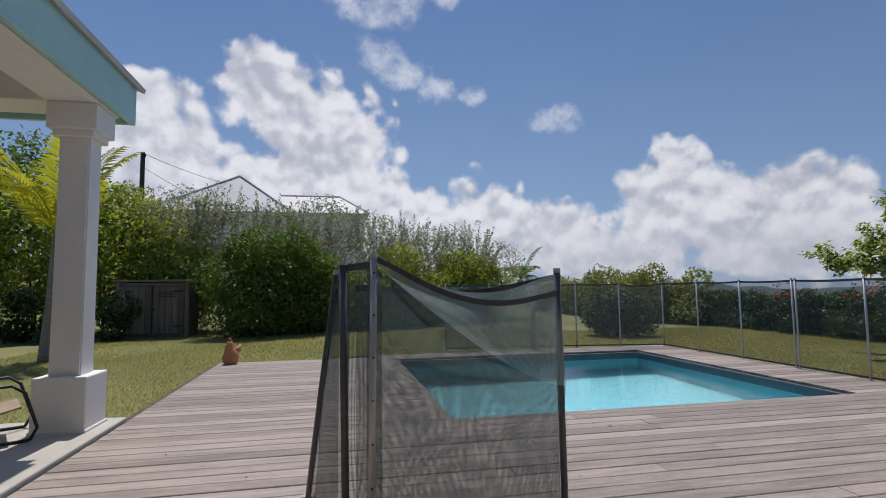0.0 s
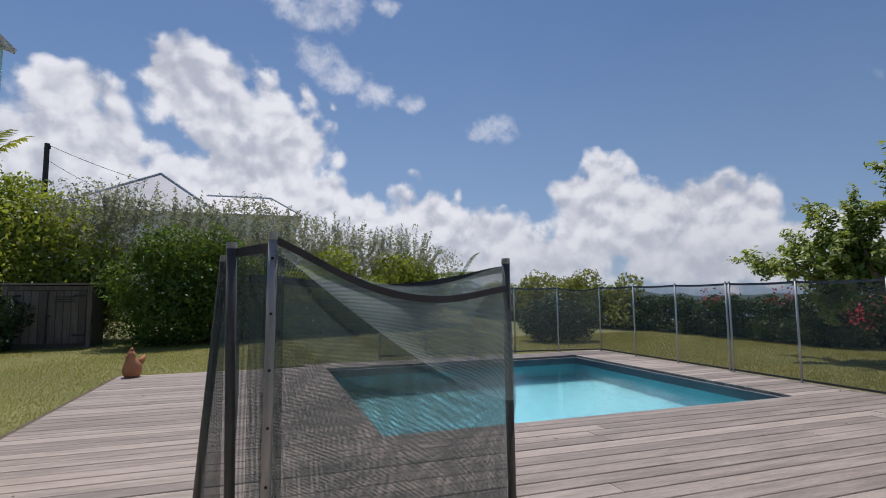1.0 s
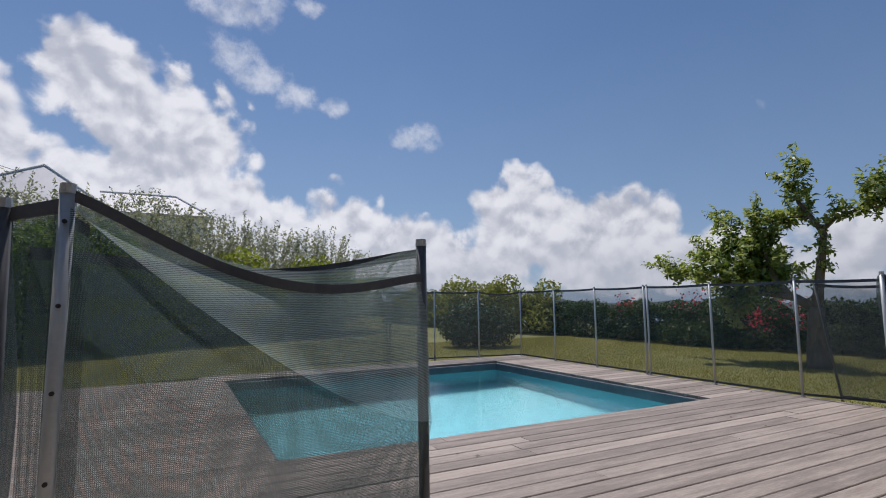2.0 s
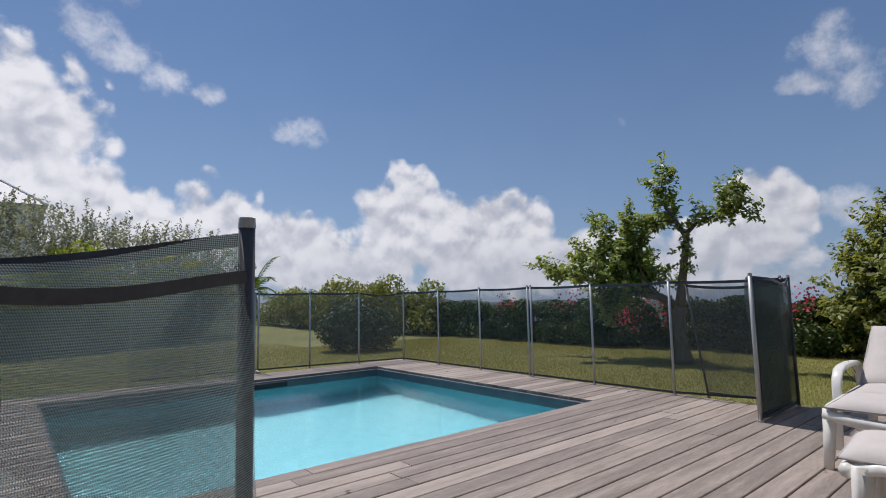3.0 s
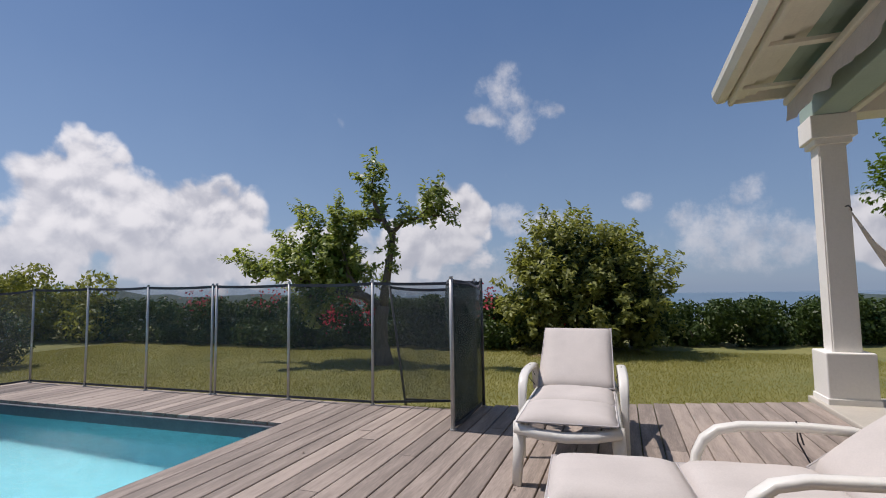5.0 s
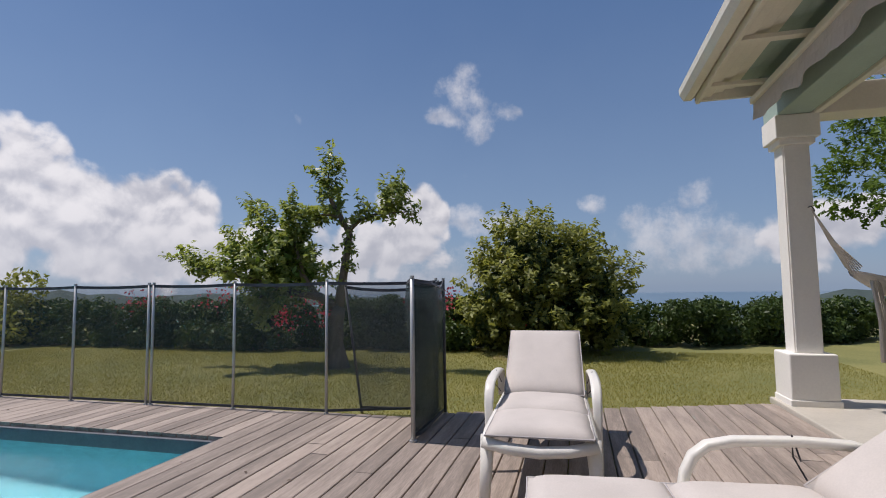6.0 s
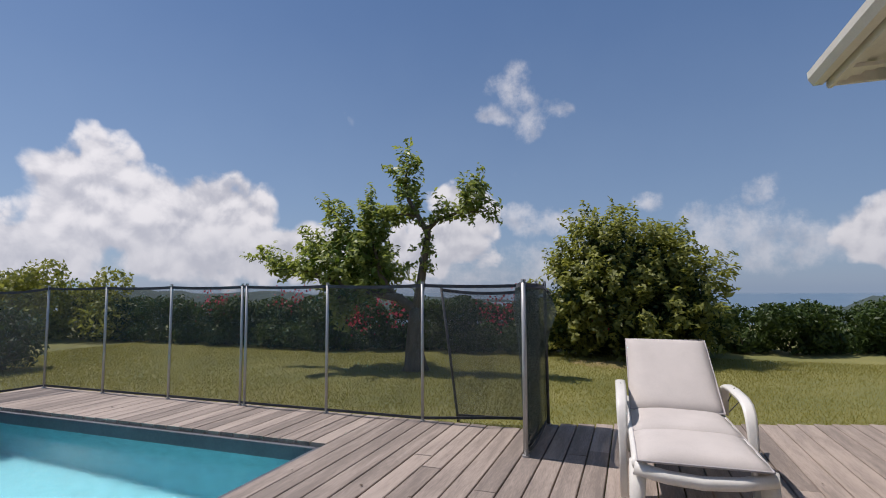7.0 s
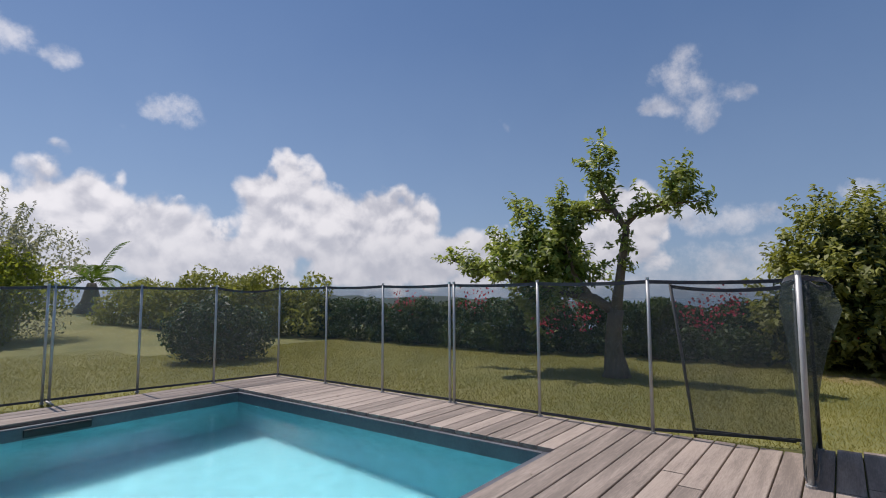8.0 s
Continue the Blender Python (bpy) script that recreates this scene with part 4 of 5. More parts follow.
# the fruit tree with open crown
def grown_tree(place):
    t_ = thing("tree", "small leaning tree with an open irregular crown and dark bark", "tree", place)
    limbs = [
        [(0, 0, -0.1, 0.24), (0.0, 0.0, 0.08, 0.17), (0.0, 0.03, 0.36, 0.12), (0.0, 0.01, 0.70, 0.105), (0.02, -0.01, 0.90, 0.11)],
        [(0.02, -0.01, 0.86, 0.085), (0.0, -0.07, 1.2, 0.068), (0.0, -0.12, 1.51, 0.060), (0.0, -0.20, 2.0, 0.048), (-0.02, -0.06, 2.26, 0.038), (-0.02, 0.10, 2.52, 0.032), (-0.02, 0.16, 2.8, 0.02), (-0.02, 0.13, 3.02, 0.006)],
        [(0.02, -0.01, 0.86, 0.08), (-0.1, 0.24, 1.06, 0.065), (-0.2, 0.75, 1.15, 0.045), (-0.2, 1.4, 1.36, 0.032), (-0.2, 2.1, 1.50, 0.02), (-0.2, 2.72, 1.72, 0.006)],
        [(-0.1, 0.30, 1.08, 0.055), (-0.1, 0.62, 1.5, 0.038), (-0.1, 1.05, 2.0, 0.024), (-0.1, 1.45, 2.5, 0.007)],
        [(0.0, -0.18, 2.05, 0.04), (0.05, -0.35, 2.22, 0.03), (0.05, -0.65, 2.30, 0.022), (0.05, -1.12, 2.30, 0.007)],
        [(0.05, -0.62, 2.3, 0.02), (0.05, -0.82, 2.46, 0.014), (0.0, -0.92, 2.62, 0.006)],
        [(-0.2, 1.2, 1.30, 0.03), (-0.55, 1.5, 1.45, 0.016), (-0.85, 1.9, 1.5, 0.006)],
        [(-0.1, 0.5, 1.35, 0.03), (-0.2, 0.62, 1.9, 0.018), (-0.2, 0.66, 2.42, 0.006)],
        [(-0.1, 0.4, 1.15, 0.03), (0.35, 0.7, 1.4, 0.018), (0.7, 0.9, 1.6, 0.006)],
        [(-0.1, 0.8, 1.72, 0.03), (0.1, 1.35, 1.85, 0.016), (0.1, 1.95, 1.98, 0.006)],
        [(-0.02, -0.06, 2.26, 0.03), (0.0, 0.2, 2.32, 0.016), (0.0, 0.45, 2.30, 0.006)],
        [(-0.2, 1.0, 1.22, 0.025), (-0.2, 1.2, 1.05, 0.014), (-0.2, 1.1, 0.92, 0.006)],
    ]
    for k, limb in enumerate(limbs):
        part("trunk" if k == 0 else "limb", tube([p[:3] for p in limb], [p[3] for p in limb], 9), BARK, t_, "", True)
    # leafy twigs along the outer part of each limb
    anchors = []
    for k, limb in enumerate(limbs[1:], 1):
        pts_ = [np.array(p[:3]) for p in limb]
        start = 0.70 if k == 1 else 0.25
        for u in np.linspace(start, 1, 16 if k in (2, 3) else 11):
            f_ = u * (len(pts_) - 1)
            i_ = min(int(f_), len(pts_) - 2)
            c_ = pts_[i_] + (pts_[i_ + 1] - pts_[i_]) * (f_ - i_)
            way = pts_[i_ + 1] - pts_[i_]
            anchors.append((c_, way / np.linalg.norm(way) * 0.8 + np.array((0, 0, 0.15))))
    spray_mesh("crown", anchors, 41, 3, 0.25, 0.105, LEAF_TREE, t_, 0.42, 1.1)
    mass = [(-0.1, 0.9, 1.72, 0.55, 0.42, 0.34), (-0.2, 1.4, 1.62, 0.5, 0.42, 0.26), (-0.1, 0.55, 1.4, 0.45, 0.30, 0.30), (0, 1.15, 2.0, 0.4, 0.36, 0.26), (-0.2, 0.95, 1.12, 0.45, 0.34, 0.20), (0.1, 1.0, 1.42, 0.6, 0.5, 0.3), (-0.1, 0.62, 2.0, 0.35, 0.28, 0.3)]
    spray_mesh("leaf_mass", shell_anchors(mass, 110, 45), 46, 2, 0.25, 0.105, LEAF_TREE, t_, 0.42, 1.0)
    # darker green in the heart of the crown, shade carried by the colour
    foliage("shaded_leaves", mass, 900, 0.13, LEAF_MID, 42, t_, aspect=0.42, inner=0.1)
    drop_ = [(np.array((0, -0.10 - 0.012 * q, 1.35 + q * 0.085)), np.array((0, -0.55 if q % 3 else 0.5, -0.5))) for q in range(11)]
    spray_mesh("trunk_leaves", drop_, 47, 3, 0.13, 0.09, LEAF_TREE, t_)
    crest = [(np.array((-0.02, -0.05 + 0.03 * q, 2.25 + q * 0.105)), np.array((0, 0.5 if q % 2 else -0.4, 0.2))) for q in range(7)]
    spray_mesh("crest_leaves", crest, 48, 3, 0.15, 0.10, LEAF_TREE, t_)
    return t_


grown_tree((8.80, 5.20, -0.02))

# tree beyond the second column
t_right = thing("tree", "leafy tree with thin drooping twigs beyond the veranda", "tree", (13.4, -4.6, 0))
part("trunk", tube([(0, 0, -0.2), (0.05, 0, 1.5), (0.0, 0.1, 3.2), (0.0, 0.1, 4.6)], [0.16, 0.12, 0.09, 0.03], 9), BARK, t_right, "", True)
right_blobs = [(0, 0, 3.4, 1.2, 1.2, 1.0), (-0.3, 0.9, 2.9, 0.7, 0.7, 0.6), (0, -0.6, 4.4, 0.9, 0.9, 0.8), (0, 0.5, 4.6, 0.7, 0.6, 0.6)]
spray_mesh("crown", shell_anchors(right_blobs, 190, 50), 51, 2, 0.4, 0.11, LEAF_MID, t_right)


# palms
def palm(place, trunk_h, frond_len, count, mat, label, seed, trunk_r=0.11, swell=1.0, droop=0.8, lift=0.9):
    t_ = thing("palm_tree", label, "palm tree", place)
    rng_ = np.random.default_rng(seed)
    prof = [(0, 0, -0.1, trunk_r * 1.5 * swell), (0, 0, 0.15, trunk_r * 1.35 * swell), (0.02, 0, trunk_h * 0.4, trunk_r * (1.0 + 0.25 * (swell - 1))), (0.02, 0, trunk_h * 0.8, trunk_r * 0.7), (0.02, 0, trunk_h, trunk_r * 0.45)]
    part("trunk", tube([p[:3] for p in prof], [p[3] for p in prof], 12), PALMBARK, t_, "", True)
    for k in range(count):
        a = 2 * math.pi * k / count + rng_.uniform(-0.25, 0.25)
        up = lift * (1.9 if k == 0 else rng_.uniform(0.6, 1.25))
        L = frond_len * rng_.uniform(0.8, 1.1)
        spine, pts_, nrm_ = [], [], []
        for s_ in np.linspace(0, 1, 14):
            r_ = L * s_ * (0.75 - 0.12 * up)
            z_ = trunk_h + L * (up * s_ * 0.8 - droop * s_ * s_ * 0.85)
            spine.append(Vector((math.cos(a) * r_ + 0.02, math.sin(a) * r_, z_)))
        fr = part("frond", tube(spine, [0.022 * (1 - 0.85 * q / 13) for q in range(14)], 5), mat, t_)
        bm_ = bmesh.new()
        for q in range(2, 14):
            base_ = spine[q]
            along = (spine[q] - spine[q - 1]).normalized()
            for half in (0, 0.5):
                b0 = spine[q - 1].lerp(spine[q], half)
                for sd in (-1, 1):
                    across = along.cross(Vector((0, 0, 1))).normalized() * sd
                    ln = L * 0.34 * (1 - abs(q / 13 - 0.45) * 0.9)
                    tip = b0 + across * ln * 0.8 + along * ln * 0.55 + Vector((0, 0, -ln * 0.25 + rng_.uniform(-0.03, 0.05)))
                    mid = b0.lerp(tip, 0.45) + Vector((0, 0, ln * 0.08))
                    w_ = along * 0.018 * frond_len
                    vs = [bm_.verts.new(q_) for q_ in (b0 - w_ * 0.5, mid - w_, tip, mid + w_)]
                    bm_.faces.new(vs)
        part("frond_blade", bm_, mat, fr)
    return t_


palm((9.95, 27.5, 0.40), 1.25, 2.2, 9, LEAF_MID, "young palm with a swollen trunk and arching fronds on the lawn", 70, 0.34, 1.25, 0.75, 0.95)
palm((-5.03, 10.16, -0.03), 2.2, 2.0, 12, LEAF_YELLOW, "young palm with yellow-green fronds on the lawn", 72, 0.13, 1.0, 0.55, 1.6)


# bare soil under the bush and the tree
def soil(cx, cy, rx, ry, seed):
    bm_ = bmesh.new()
    mid_ = bm_.verts.new((cx, cy, -0.010))
    ring = []
    for k in range(40):
        a = 2 * math.pi * k / 40
        r = 1 + 0.35 * noise.noise((math.cos(a) * 1.5 + seed, math.sin(a) * 1.5, seed))
        ring.append(bm_.verts.new((cx + rx * r * math.cos(a), cy + ry * r * math.sin(a), -0.045)))
    for k in range(40):
        bm_.faces.new((mid_, ring[k], ring[(k + 1) % 40]))
    return tagged(part("ground_patch", bm_, SOIL), "bare reddish-brown soil with dry grass", "soil", kind="structure")


soil(10.35, 2.6, 0.8, 0.9, 1.0)

# ---- shed, neighbour's house, pole and line ----
shed = thing("garden_shed", "low weathered grey timber shed with double doors and louvre", "shed", (-4.74, 14.3, -0.02))
part("carcass", block(-0.88, 0.06, -0.05, 0.88, 0.9, 1.40, 0.01), SHEDWOOD, shed)
part("roof_board", block(-0.95, -0.02, 1.42, 0.95, 0.95, 1.47, 0.01), SHEDWOOD, shed)
for side, x0 in ((-1, -0.76), (1, 0.01)):
    door = part("door", block(x0, 0.03, 0.10, x0 + 0.74, 0.055, 1.30, 0.005), SHEDWOOD, shed)
    for k in range(5):
        part("plank", block(x0 + 0.005 + k * 0.147, 0.008, 0.11, x0 + 0.142 + k * 0.147, 0.03, 1.29, 0.004), SHEDWOOD, door)
    hx = x0 if side < 0 else x0 + 0.74
    for z in (0.26, 1.16):
        part("hinge", block(hx - side * 0.02, -0.004, z, hx - side * 0.26, 0.006, z + 0.045, 0.003), IRON, door, "black strap hinge")
    if side > 0:
        for k in range(3):
            part("louvre", block(x0 + 0.12, -0.006, 1.03 + k * 0.055, x0 + 0.52, 0.006, 1.055 + k * 0.055, 0.002), IRON, door)
part("latch", block(-0.03, -0.012, 0.70, 0.07, 0.006, 0.75, 0.003), IRON, shed)
for x in (-0.86, 0.76):
    part("corner_post", block(x, 0.0, -0.05, x + 0.1, 0.056, 1.41, 0.006), SHEDWOOD, shed)
part("rail", block(-0.755, 0.004, 1.305, 0.755, 0.056, 1.40, 0.006), SHEDWOOD, shed)

house = thing("neighbour_house", "neighbour's pale house with gabled roof behind the shrubs", "house", (-3.7, 32.4, 1.95))


def slope(rows_, name="roof"):
    return part(name, sheet(rows_, 0.1), ROOFPALE, house)


# hipped main roof, end slope to the garden; lower roof beside it with its ridge across
slope([[(-6.2, -3.6, 3.45), (1.2, -3.6, 3.45)], [(-2.05, -0.6, 5.95), (-2.0, -0.6, 5.95)]])
slope([[(-6.2, -3.6, 3.45), (-2.05, -0.6, 5.95)], [(-6.2, 8.0, 3.45), (-2.05, 5.0, 5.95)]])
slope([[(1.2, -3.6, 3.45), (-2.0, -0.6, 5.95)], [(1.2, 8.0, 3.45), (-2.0, 5.0, 5.95)]])
part("wall", block(-5.9, -3.3, -2.5, 0.9, 7.7, 3.40, 0.02), WHITE, house)
slope([[(0.6, -2.6, 3.6), (5.4, -2.6, 3.6)], [(0.2, 0.2, 5.0), (3.75, 0.2, 5.0)]])
slope([[(5.4, -2.6, 3.6), (3.75, 0.2, 5.0)], [(5.4, 4.0, 3.6), (3.75, 2.0, 5.0)]])
part("wall", block(0.92, -2.3, -2.5, 5.1, 3.8, 3.55, 0.02), WHITE, house)

for a, b in (((-6.2, -3.6, 3.47), (-2.05, -0.6, 6.0)), ((1.2, -3.6, 3.47), (-2.0, -0.6, 6.0)), ((0.2, 0.2, 5.04), (3.75, 0.2, 5.04)), ((5.4, -2.6, 3.64), (3.75, 0.2, 5.04))):
    part("ridge_cap", tube([a, b], 0.045, 6), WHITE, house)

pole = thing("utility_pole", "dark wooden utility pole behind the trees", "pole", (-9.4, 27.1, 0.75))
part("shaft", tube([(0, 0, -0.5), (0, 0, 7.2)], [0.14, 0.10], 10), TIMBERPOLE, pole)
part("insulator", tube([(0.12, -0.05, 6.95), (0.12, -0.05, 7.1)], 0.04, 8), IRON, pole)
part("bracket", tube([(0, 0, 6.98), (0.14, -0.05, 6.98)], 0.02, 6), IRON, pole)
line = [(-9.28 + 3.3 * u, 27.05 + 4.6 * u, 7.85 - 0.55 * u - 0.5 * u * (1 - u)) for u in [k / 14 for k in range(15)]]
wire = part("overhead_wire", tube(line, 0.012, 5), IRON)
tagged(wire, "thin dark overhead wire from the pole to a roof", "wire")

line = [(-9.28 + 2.1 * u, 27.05 + 5.3 * u, 7.15 - 0.9 * u - 0.4 * u * (1 - u)) for u in [k / 14 for k in range(15)]]
tagged(part("overhead_wire", tube(line, 0.010, 5), IRON), "thin dark overhead wire from the pole to a roof", "wire")

# earth edge between lawn and deck
rows = [[(-1.985 - 0.09 * w - 0.03 * w * noise.noise((k * 0.7, 5, 1)), 5.0 + k * 0.1, -0.012 - 0.012 * w) for w in (0, 1)] for k in range(40)]
tagged(part("ground_edge", sheet(rows), EARTH), "narrow strip of bare dark earth along the deck", "soil", kind="structure")

# ---- terracotta figure on the deck corner ----
bm = bmesh.new()
prof = [(0.0, 0.085), (0.03, 0.105), (0.10, 0.125), (0.17, 0.11), (0.22, 0.075), (0.27, 0.06), (0.31, 0.055), (0.345, 0.04), (0.36, 0.012)]
tube([(0.0 + (0.02 if z > 0.2 else 0), 0, z) for z, r in prof], [r for z, r in prof], 16, bm)
tube([(-0.03, 0, 0.16), (-0.13, 0, 0.22), (-0.17, 0, 0.29)], [0.07, 0.045, 0.012], 10, bm)
tube([(0.05, 0, 0.30), (0.11, 0, 0.285)], [0.025, 0.004], 8, bm)
tube([(-0.02, 0, 0.34), (0.01, 0, 0.395), (0.05, 0, 0.36)], [0.012, 0.016, 0.008], 8, bm)
hen = part("ornament", bm, TERRA, None, "", True)
hen.matrix_world = pose(-1.80, 8.60, 0, 0, 0, -140)
tagged(hen, "small terracotta bird figure on the deck corner", "ornament")

# ---- patio chair by the column ----
chair = thing("patio_chair", "low patio chair with black bent frame and tan sling", "chair", (-2.80, 4.42, FLOOR_Z), 30)
for y in (-0.27, 0.27):
    part("side_frame", tube([(0.30, y, 0.012), (0.34, y, 0.10), (0.26, y, 0.36), (0.18, y, 0.42), (-0.2, y, 0.40), (-0.3, y, 0.30), (-0.36, y, 0.012), (0.30, y, 0.012)], 0.012, 8), IRON, chair, "", True)
    part("back_upright", tube([(-0.18, y * 0.9, 0.22), (-0.34, y * 0.9, 0.78)], 0.011, 8), IRON, chair, "", True)
part("seat", sheet([[(0.24 - 0.44 * u, -0.25 + 0.5 * v, 0.26 - 0.04 * math.sin(math.pi * u)) for v in (0, 0.5, 1)] for u in (0, 0.25, 0.5, 0.75, 1)], 0.012), SEAT, chair)
part("backrest", sheet([[(-0.19 - 0.15 * u, -0.24 + 0.48 * v, 0.26 + 0.52 * u) for v in (0, 0.5, 1)] for u in (0, 0.5, 1)], 0.012), SEAT, chair)

# ---- south eave details ----
eave = thing("eave", "cream eave with white gutter and boarded soffit", "eave", kind="structure")
GX0, GX1 = -1.3, 6.97
rows = [[(x, EAVE_Y + dy, EAVE_Z - 0.05 + dz) for dy, dz in ((-0.12, 0.11), (-0.12, 0.02), (-0.09, -0.01), (-0.02, -0.01), (0.015, 0.05), (0.02, 0.11))] for x in (GX0, GX1)]
part("gutter", sheet(rows, 0.008), CREAM, eave, "white half-round gutter")
part("fascia_board", block(GX0, EAVE_Y - 0.16, EAVE_Z - 0.10, GX1, EAVE_Y - 0.125, EAVE_Z + 0.06, 0.004), CREAM, eave)
for k in range(7):
    y1 = EAVE_Y - 0.165 - k * 0.10
    part("soffit_board", block(GX0, y1 - 0.095, EAVE_Z - 0.05 + 0.03 * k, GX1 - 0.02, y1, EAVE_Z - 0.03 + 0.03 * k, 0.003), CREAM if k < 3 else SAGE, eave)
part("soffit_lining", block(GX0, -0.465, 3.10, GX1 - 0.04, 0.36, 3.112, 0), SAGE, eave)
part("gable_board", block(GX1 - 0.028, -0.46, 3.065, GX1 - 0.004, 0.18, 3.20, 0.003), SAGE, eave)
part("verge_board", block(GX1 - 0.03, -0.40, EAVE_Z - 0.08, GX1 + 0.01, EAVE_Y - 0.12, EAVE_Z + 0.08, 0.004), CREAM, eave)
for k in range(5):
    part("louvre", block(GX1 - 0.42, 0.02 + k * 0.085, EAVE_Z + 0.09 - k * 0.03, GX1 - 0.06, 0.075 + k * 0.085, EAVE_Z + 0.105 - k * 0.03, 0.003), WHITE, eave, "white louvre slat")
for x in (1.2, 2.7, 4.2, 5.7, 6.6):
    part("rafter_end", block(x - 0.04, -0.1, EAVE_Z - 0.085, x + 0.04, EAVE_Y - 0.165, EAVE_Z - 0.052, 0.004), CREAM, eave)
awning = thing("awning", "rolled awning with a scalloped grey valance under the beam", "awning", (0, 0, 0))
part("front_bar", block(-1.2, 0.02, 2.80, 6.86, 0.08, 2.86, 0.012), CREAM, awning)
cols = 140
rows = [[(-1.2 + 8.05 * i / cols, 0.05, 2.80) for i in range(cols + 1)], [(-1.2 + 8.05 * i / cols, 0.05 + 0.012 * math.sin(i * 0.9), 2.73) for i in range(cols + 1)],
        [(-1.2 + 8.05 * i / cols, 0.05 + 0.02 * math.sin(i * 0.9 + 0.5), 2.60 + 0.05 * abs(math.sin(i * 0.28))) for i in range(cols + 1)]]
part("valance", sheet(rows, 0.004), AWNING, awning, "wavy grey fabric valance")
part("roll", tube([(-1.2, -0.08, 2.90), (6.85, -0.08, 2.90)], 0.06, 12), AWNING, awning, "", True)

# ---- hammock slung between the veranda columns ----
HAMMOCK = material("cream_cotton", (0.66, 0.60, 0.53), 0.9, vary=0.2, scale=6, fine=120, bump=0.25, stretch=(6, 1, 1), depth=0.004)
hammock = thing("hammock", "cream cotton hammock hanging by its cords from a white column", "hammock", (7.0, -0.50, 0))
hook = (0.05, 0.06, 1.82)
part("hook", tube([(0.07, 0.09, 1.84), (0.03, 0.07, 1.85), (0.025, 0.05, 1.82), (0.045, 0.04, 1.80)], 0.006, 8), IRON, hammock)
gather = Vector((0.09, -0.26, 1.25))
for k in range(12):
    f_ = k / 11 - 0.5
    mid_ = Vector(hook).lerp(gather, 0.5) + Vector((f_ * 0.05, 0.02 * f_, -0.02 - 0.015 * abs(f_)))
    part("cord", tube([hook, mid_, gather + Vector((f_ * 0.20, f_ * 0.04, -0.05 + 0.16 * abs(f_)))], 0.006, 5), HAMMOCK, hammock)
rows = []
for k in range(25):
    u = k / 24
    wide = 0.10 + 0.42 * min(1, u * 3.2, (1 - u) * 3.2 + 0.15) ** 0.8
    low = 1.20 - 1.9 * u * (1 - u) + 0.25 * u
    rows.append([(0.11 + 0.12 * u + wide * q, -0.24 - 2.05 * u, low + 0.75 * wide * abs(q * 1.6) ** 1.8 + 0.018 * math.sin(q * 38 + u * 3) * (1 - 0.6 * u)) for q in [j / 12 - 0.5 for j in range(13)]])
part("cloth", sheet(rows, 0.006), HAMMOCK, hammock, "gathered cream cotton cloth", True)
for k in range(5):
    x_ = -0.10 + 0.035 * k
    part("fringe", tube([(x_, -0.30 - 0.03 * k, 1.16), (x_ + 0.01, -0.35 - 0.03 * k, 0.80), (x_ - 0.01, -0.34 - 0.03 * k, 0.45 + 0.03 * (k % 3))], [0.012, 0.016, 0.02], 7), HAMMOCK, hammock, "", True)

# ---- grass blades on the near lawn ----
def grass(name, x0, x1, y0, y1, count, seed):
    rng_ = np.random.default_rng(seed)
    x, y = rng_.uniform(x0, x1, count), rng_.uniform(y0, y1, count)
    keep = ~((x > -1.99) & (y < 8.78) & (x < 6.05)) & ~((x > 0.4) & (y < 9.05) & (x < 6.05)) & ~((y < 3.1) & (x < 6.28 + (2.95 - y) * 0.33)) & ~((x < -1.9) & (y < 5.08))
    x, y = x[keep], y[keep]
    n = len(x)
    h = rng_.uniform(0.015, 0.042, n)
    a = rng_.uniform(0, 2 * math.pi, n)
    w = 0.0035
    base_ = np.stack([x, y, np.full(n, -0.032)], 1)
    sd = np.stack([np.cos(a) * w, np.sin(a) * w, np.zeros(n)], 1)
    tip = base_ + np.stack([rng_.normal(0, 0.02, n), rng_.normal(0, 0.02, n), h], 1)
    v = np.stack([base_ - sd, base_ + sd, tip], 1).reshape(-1, 3)
    ob = new(name, mesh_from_arrays(name, v, np.arange(3 * n).reshape(-1, 3), GRASS))
    return tagged(ob, "short green and dry yellow grass blades", "grass", kind="stuff")


grass("grass", 6.05, 11.5, -2.0, 13.0, 200000, 1)
grass("grass", -6.0, 6.05, 4.8, 15.0, 200000, 2)

# ---- dry leaves lying about ----
rng_l = np.random.default_rng(77)
spots = np.stack([rng_l.uniform(-1.6, 6.0, 70), rng_l.uniform(1.0, 8.5, 70), np.full(70, 0.008)], 1)
spots = spots[~((spots[:, 0] > PX0 - 0.1) & (spots[:, 0] < PX1 + 0.1) & (spots[:, 1] > PY0 - 0.05) & (spots[:, 1] < PY1 + 0.1))]
v, f = leaves_at(spots, np.tile((0, 0, 1.0), (len(spots), 1)), 0.03, rng_l, 0.5, 0.12)
tagged(new("leaf_litter", mesh_from_arrays("leaf_litter", v, f, EARTH)), "small dry brown leaves scattered on the boards", "leaves", kind="stuff")

# ---- deck boards, along x ----
deck = thing("floor", "weathered grey timber deck boards with dark joints", "deck", kind="structure")
PITCH, GAPW, THICK = 0.145, 0.009, 0.03


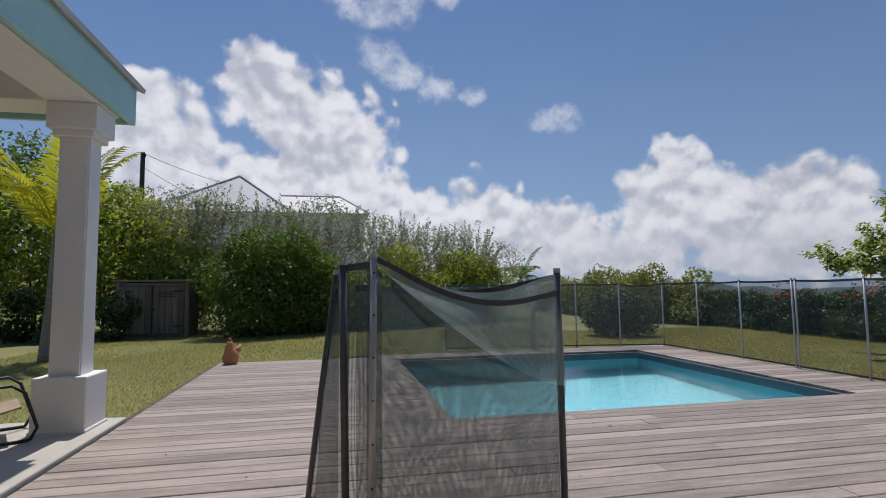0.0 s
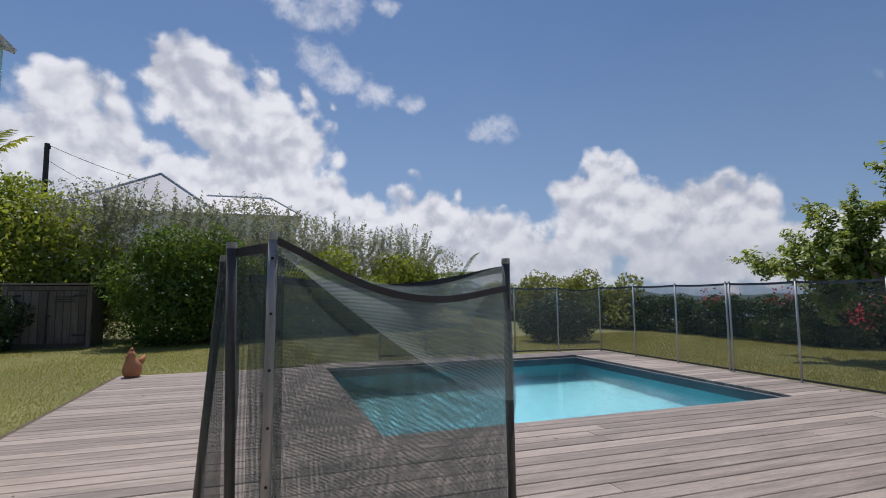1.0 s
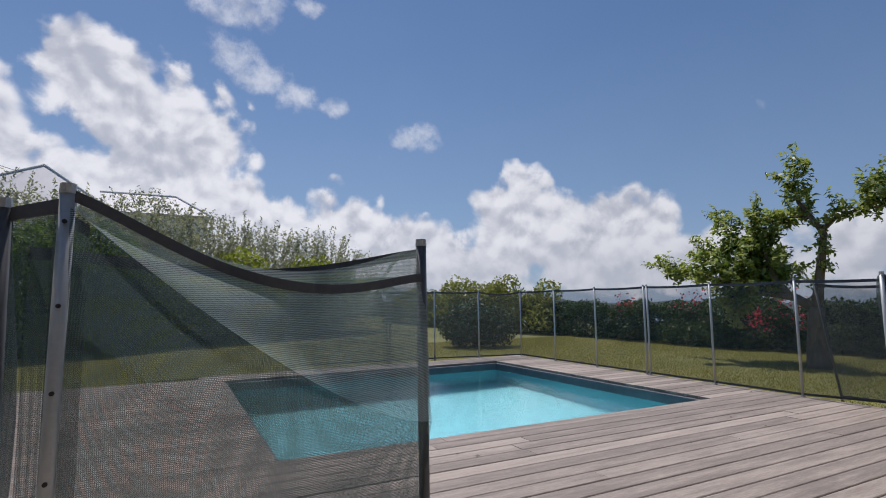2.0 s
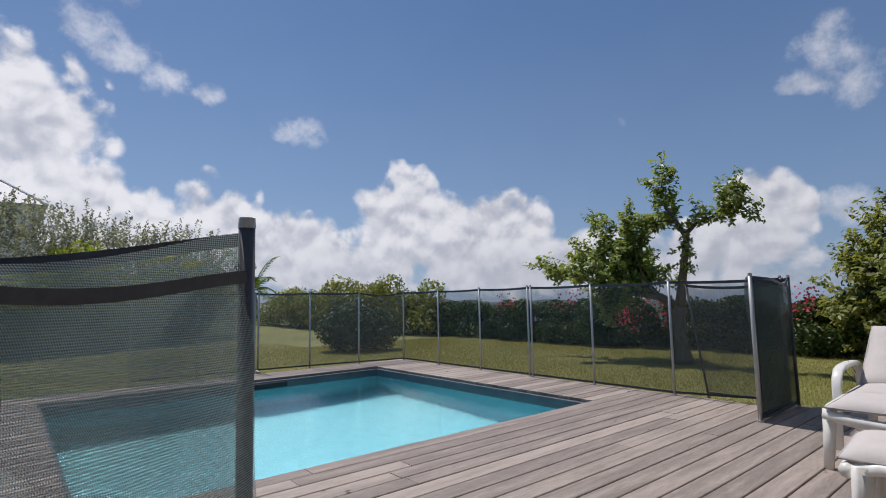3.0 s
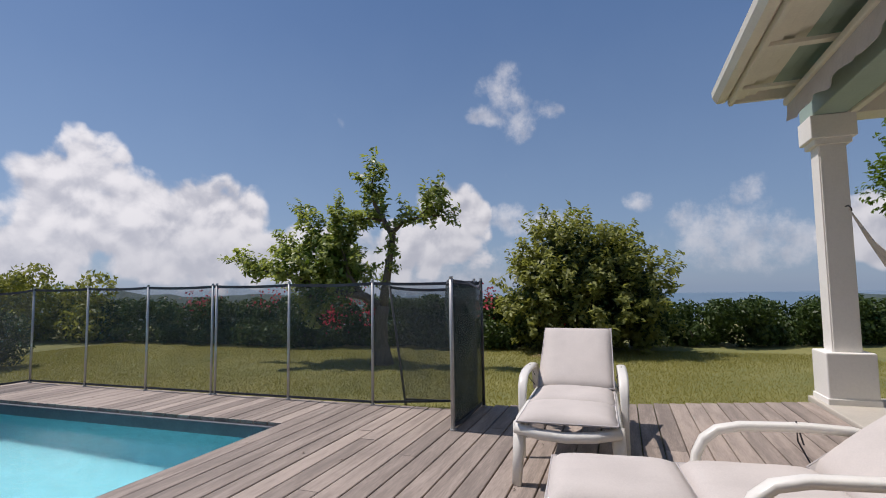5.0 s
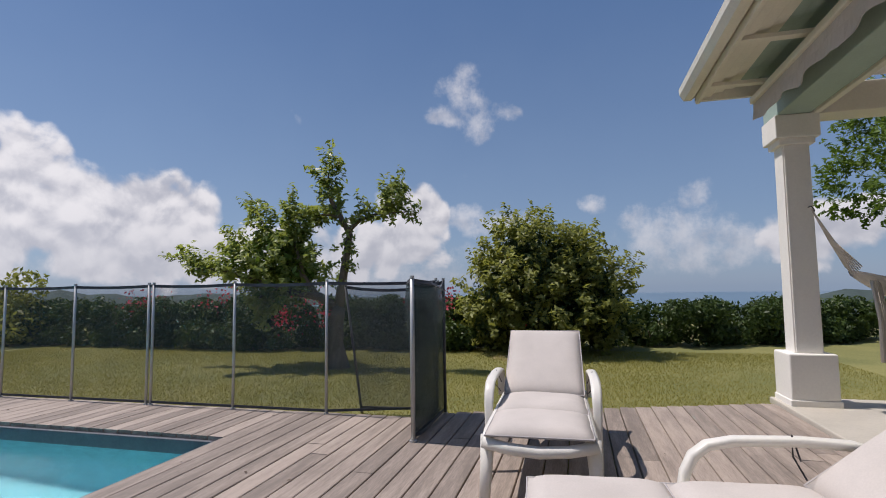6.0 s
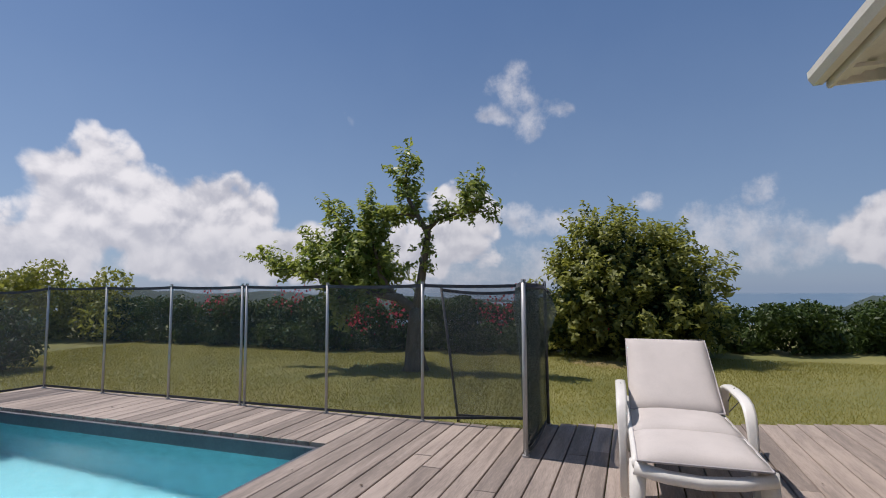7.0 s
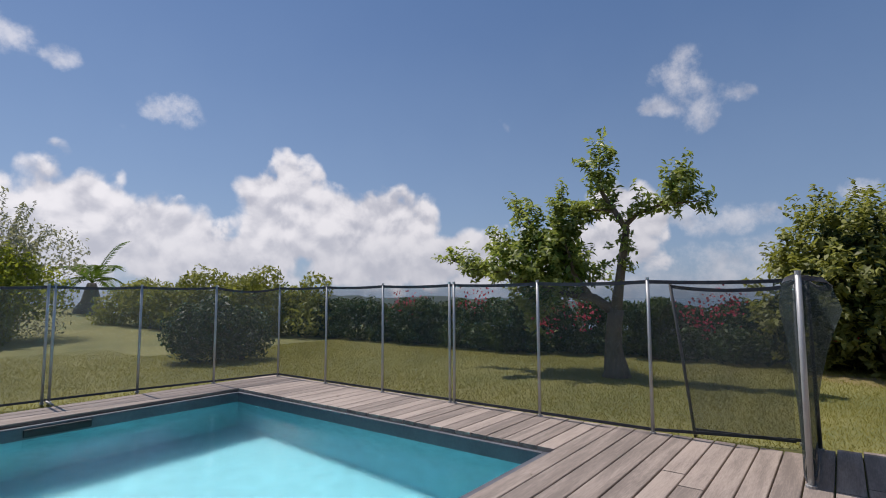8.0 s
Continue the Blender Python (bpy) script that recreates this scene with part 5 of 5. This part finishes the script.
def board_mesh():
    """A unit board, one metre long, with softened upper edges."""
    h = (PITCH - GAPW) / 2
    ring = [(-h, -THICK), (h, -THICK), (h, -0.004), (h - 0.004, 0.0), (-h + 0.004, 0.0), (-h, -0.004)]
    bm_ = bmesh.new()
    ends = [[bm_.verts.new((x, y, z)) for y, z in ring] for x in (0, 1)]
    n = len(ring)
    for k in range(n):
        bm_.faces.new((ends[0][k], ends[0][(k + 1) % n], ends[1][(k + 1) % n], ends[1][k]))
    bm_.faces.new(ends[0][::-1])
    bm_.faces.new(ends[1])
    bmesh.ops.recalc_face_normals(bm_, faces=bm_.faces)
    return mesh_of(bm_, "board", BOARD)


BOARD_MESH = board_mesh()
rng = random.Random(8)


def lay_row(y, x0, x1):
    x = x0
    while x < x1 - 0.01:
        end = min(x1, x + rng.choice((3.6, 4.2, 4.8, 5.4)) * rng.uniform(0.7, 1.0))
        if x1 - end < 0.5:
            end = x1
        b = new("board", BOARD_MESH)
        b.parent = deck
        b.location = (x, y, rng.uniform(-0.0015, 0.0015))
        b.rotation_euler = (rng.uniform(-0.004, 0.004), 0, 0)
        b.scale = (end - x - 0.004, 1, 1)
        x = end


y = -0.035
while y < 9.0:
    lo, hi = -1.98, 6.06
    if y < 2.95:
        hi = 6.25 + (2.95 - y) * 0.33
    if y > 8.72:
        lo = PX0 - 0.3
    if PY0 - 0.05 < y < PY1 + 0.06:
        lay_row(y, lo, PX0 - 0.004)
        lay_row(y, PX1 + 0.004, hi)
    else:
        lay_row(y, lo, hi)
    y += PITCH
bm = block(-1.95, -0.105, -0.11, 6.02, PY0 - 0.03, -0.04, 0)
block(-1.95, PY0 - 0.03, -0.11, PX0 - 0.03, 8.7, -0.04, 0, bm)
block(PX1 + 0.03, PY0 - 0.03, -0.11, 6.02, 8.95, -0.04, 0, bm)
block(PX0 - 0.03, PY1 + 0.03, -0.112, PX1 + 0.03, 8.95, -0.042, 0, bm)
block(6.02, -0.105, -0.11, 6.4, 2.9, -0.04, 0, bm)
part("joists", bm, EARTH, deck)
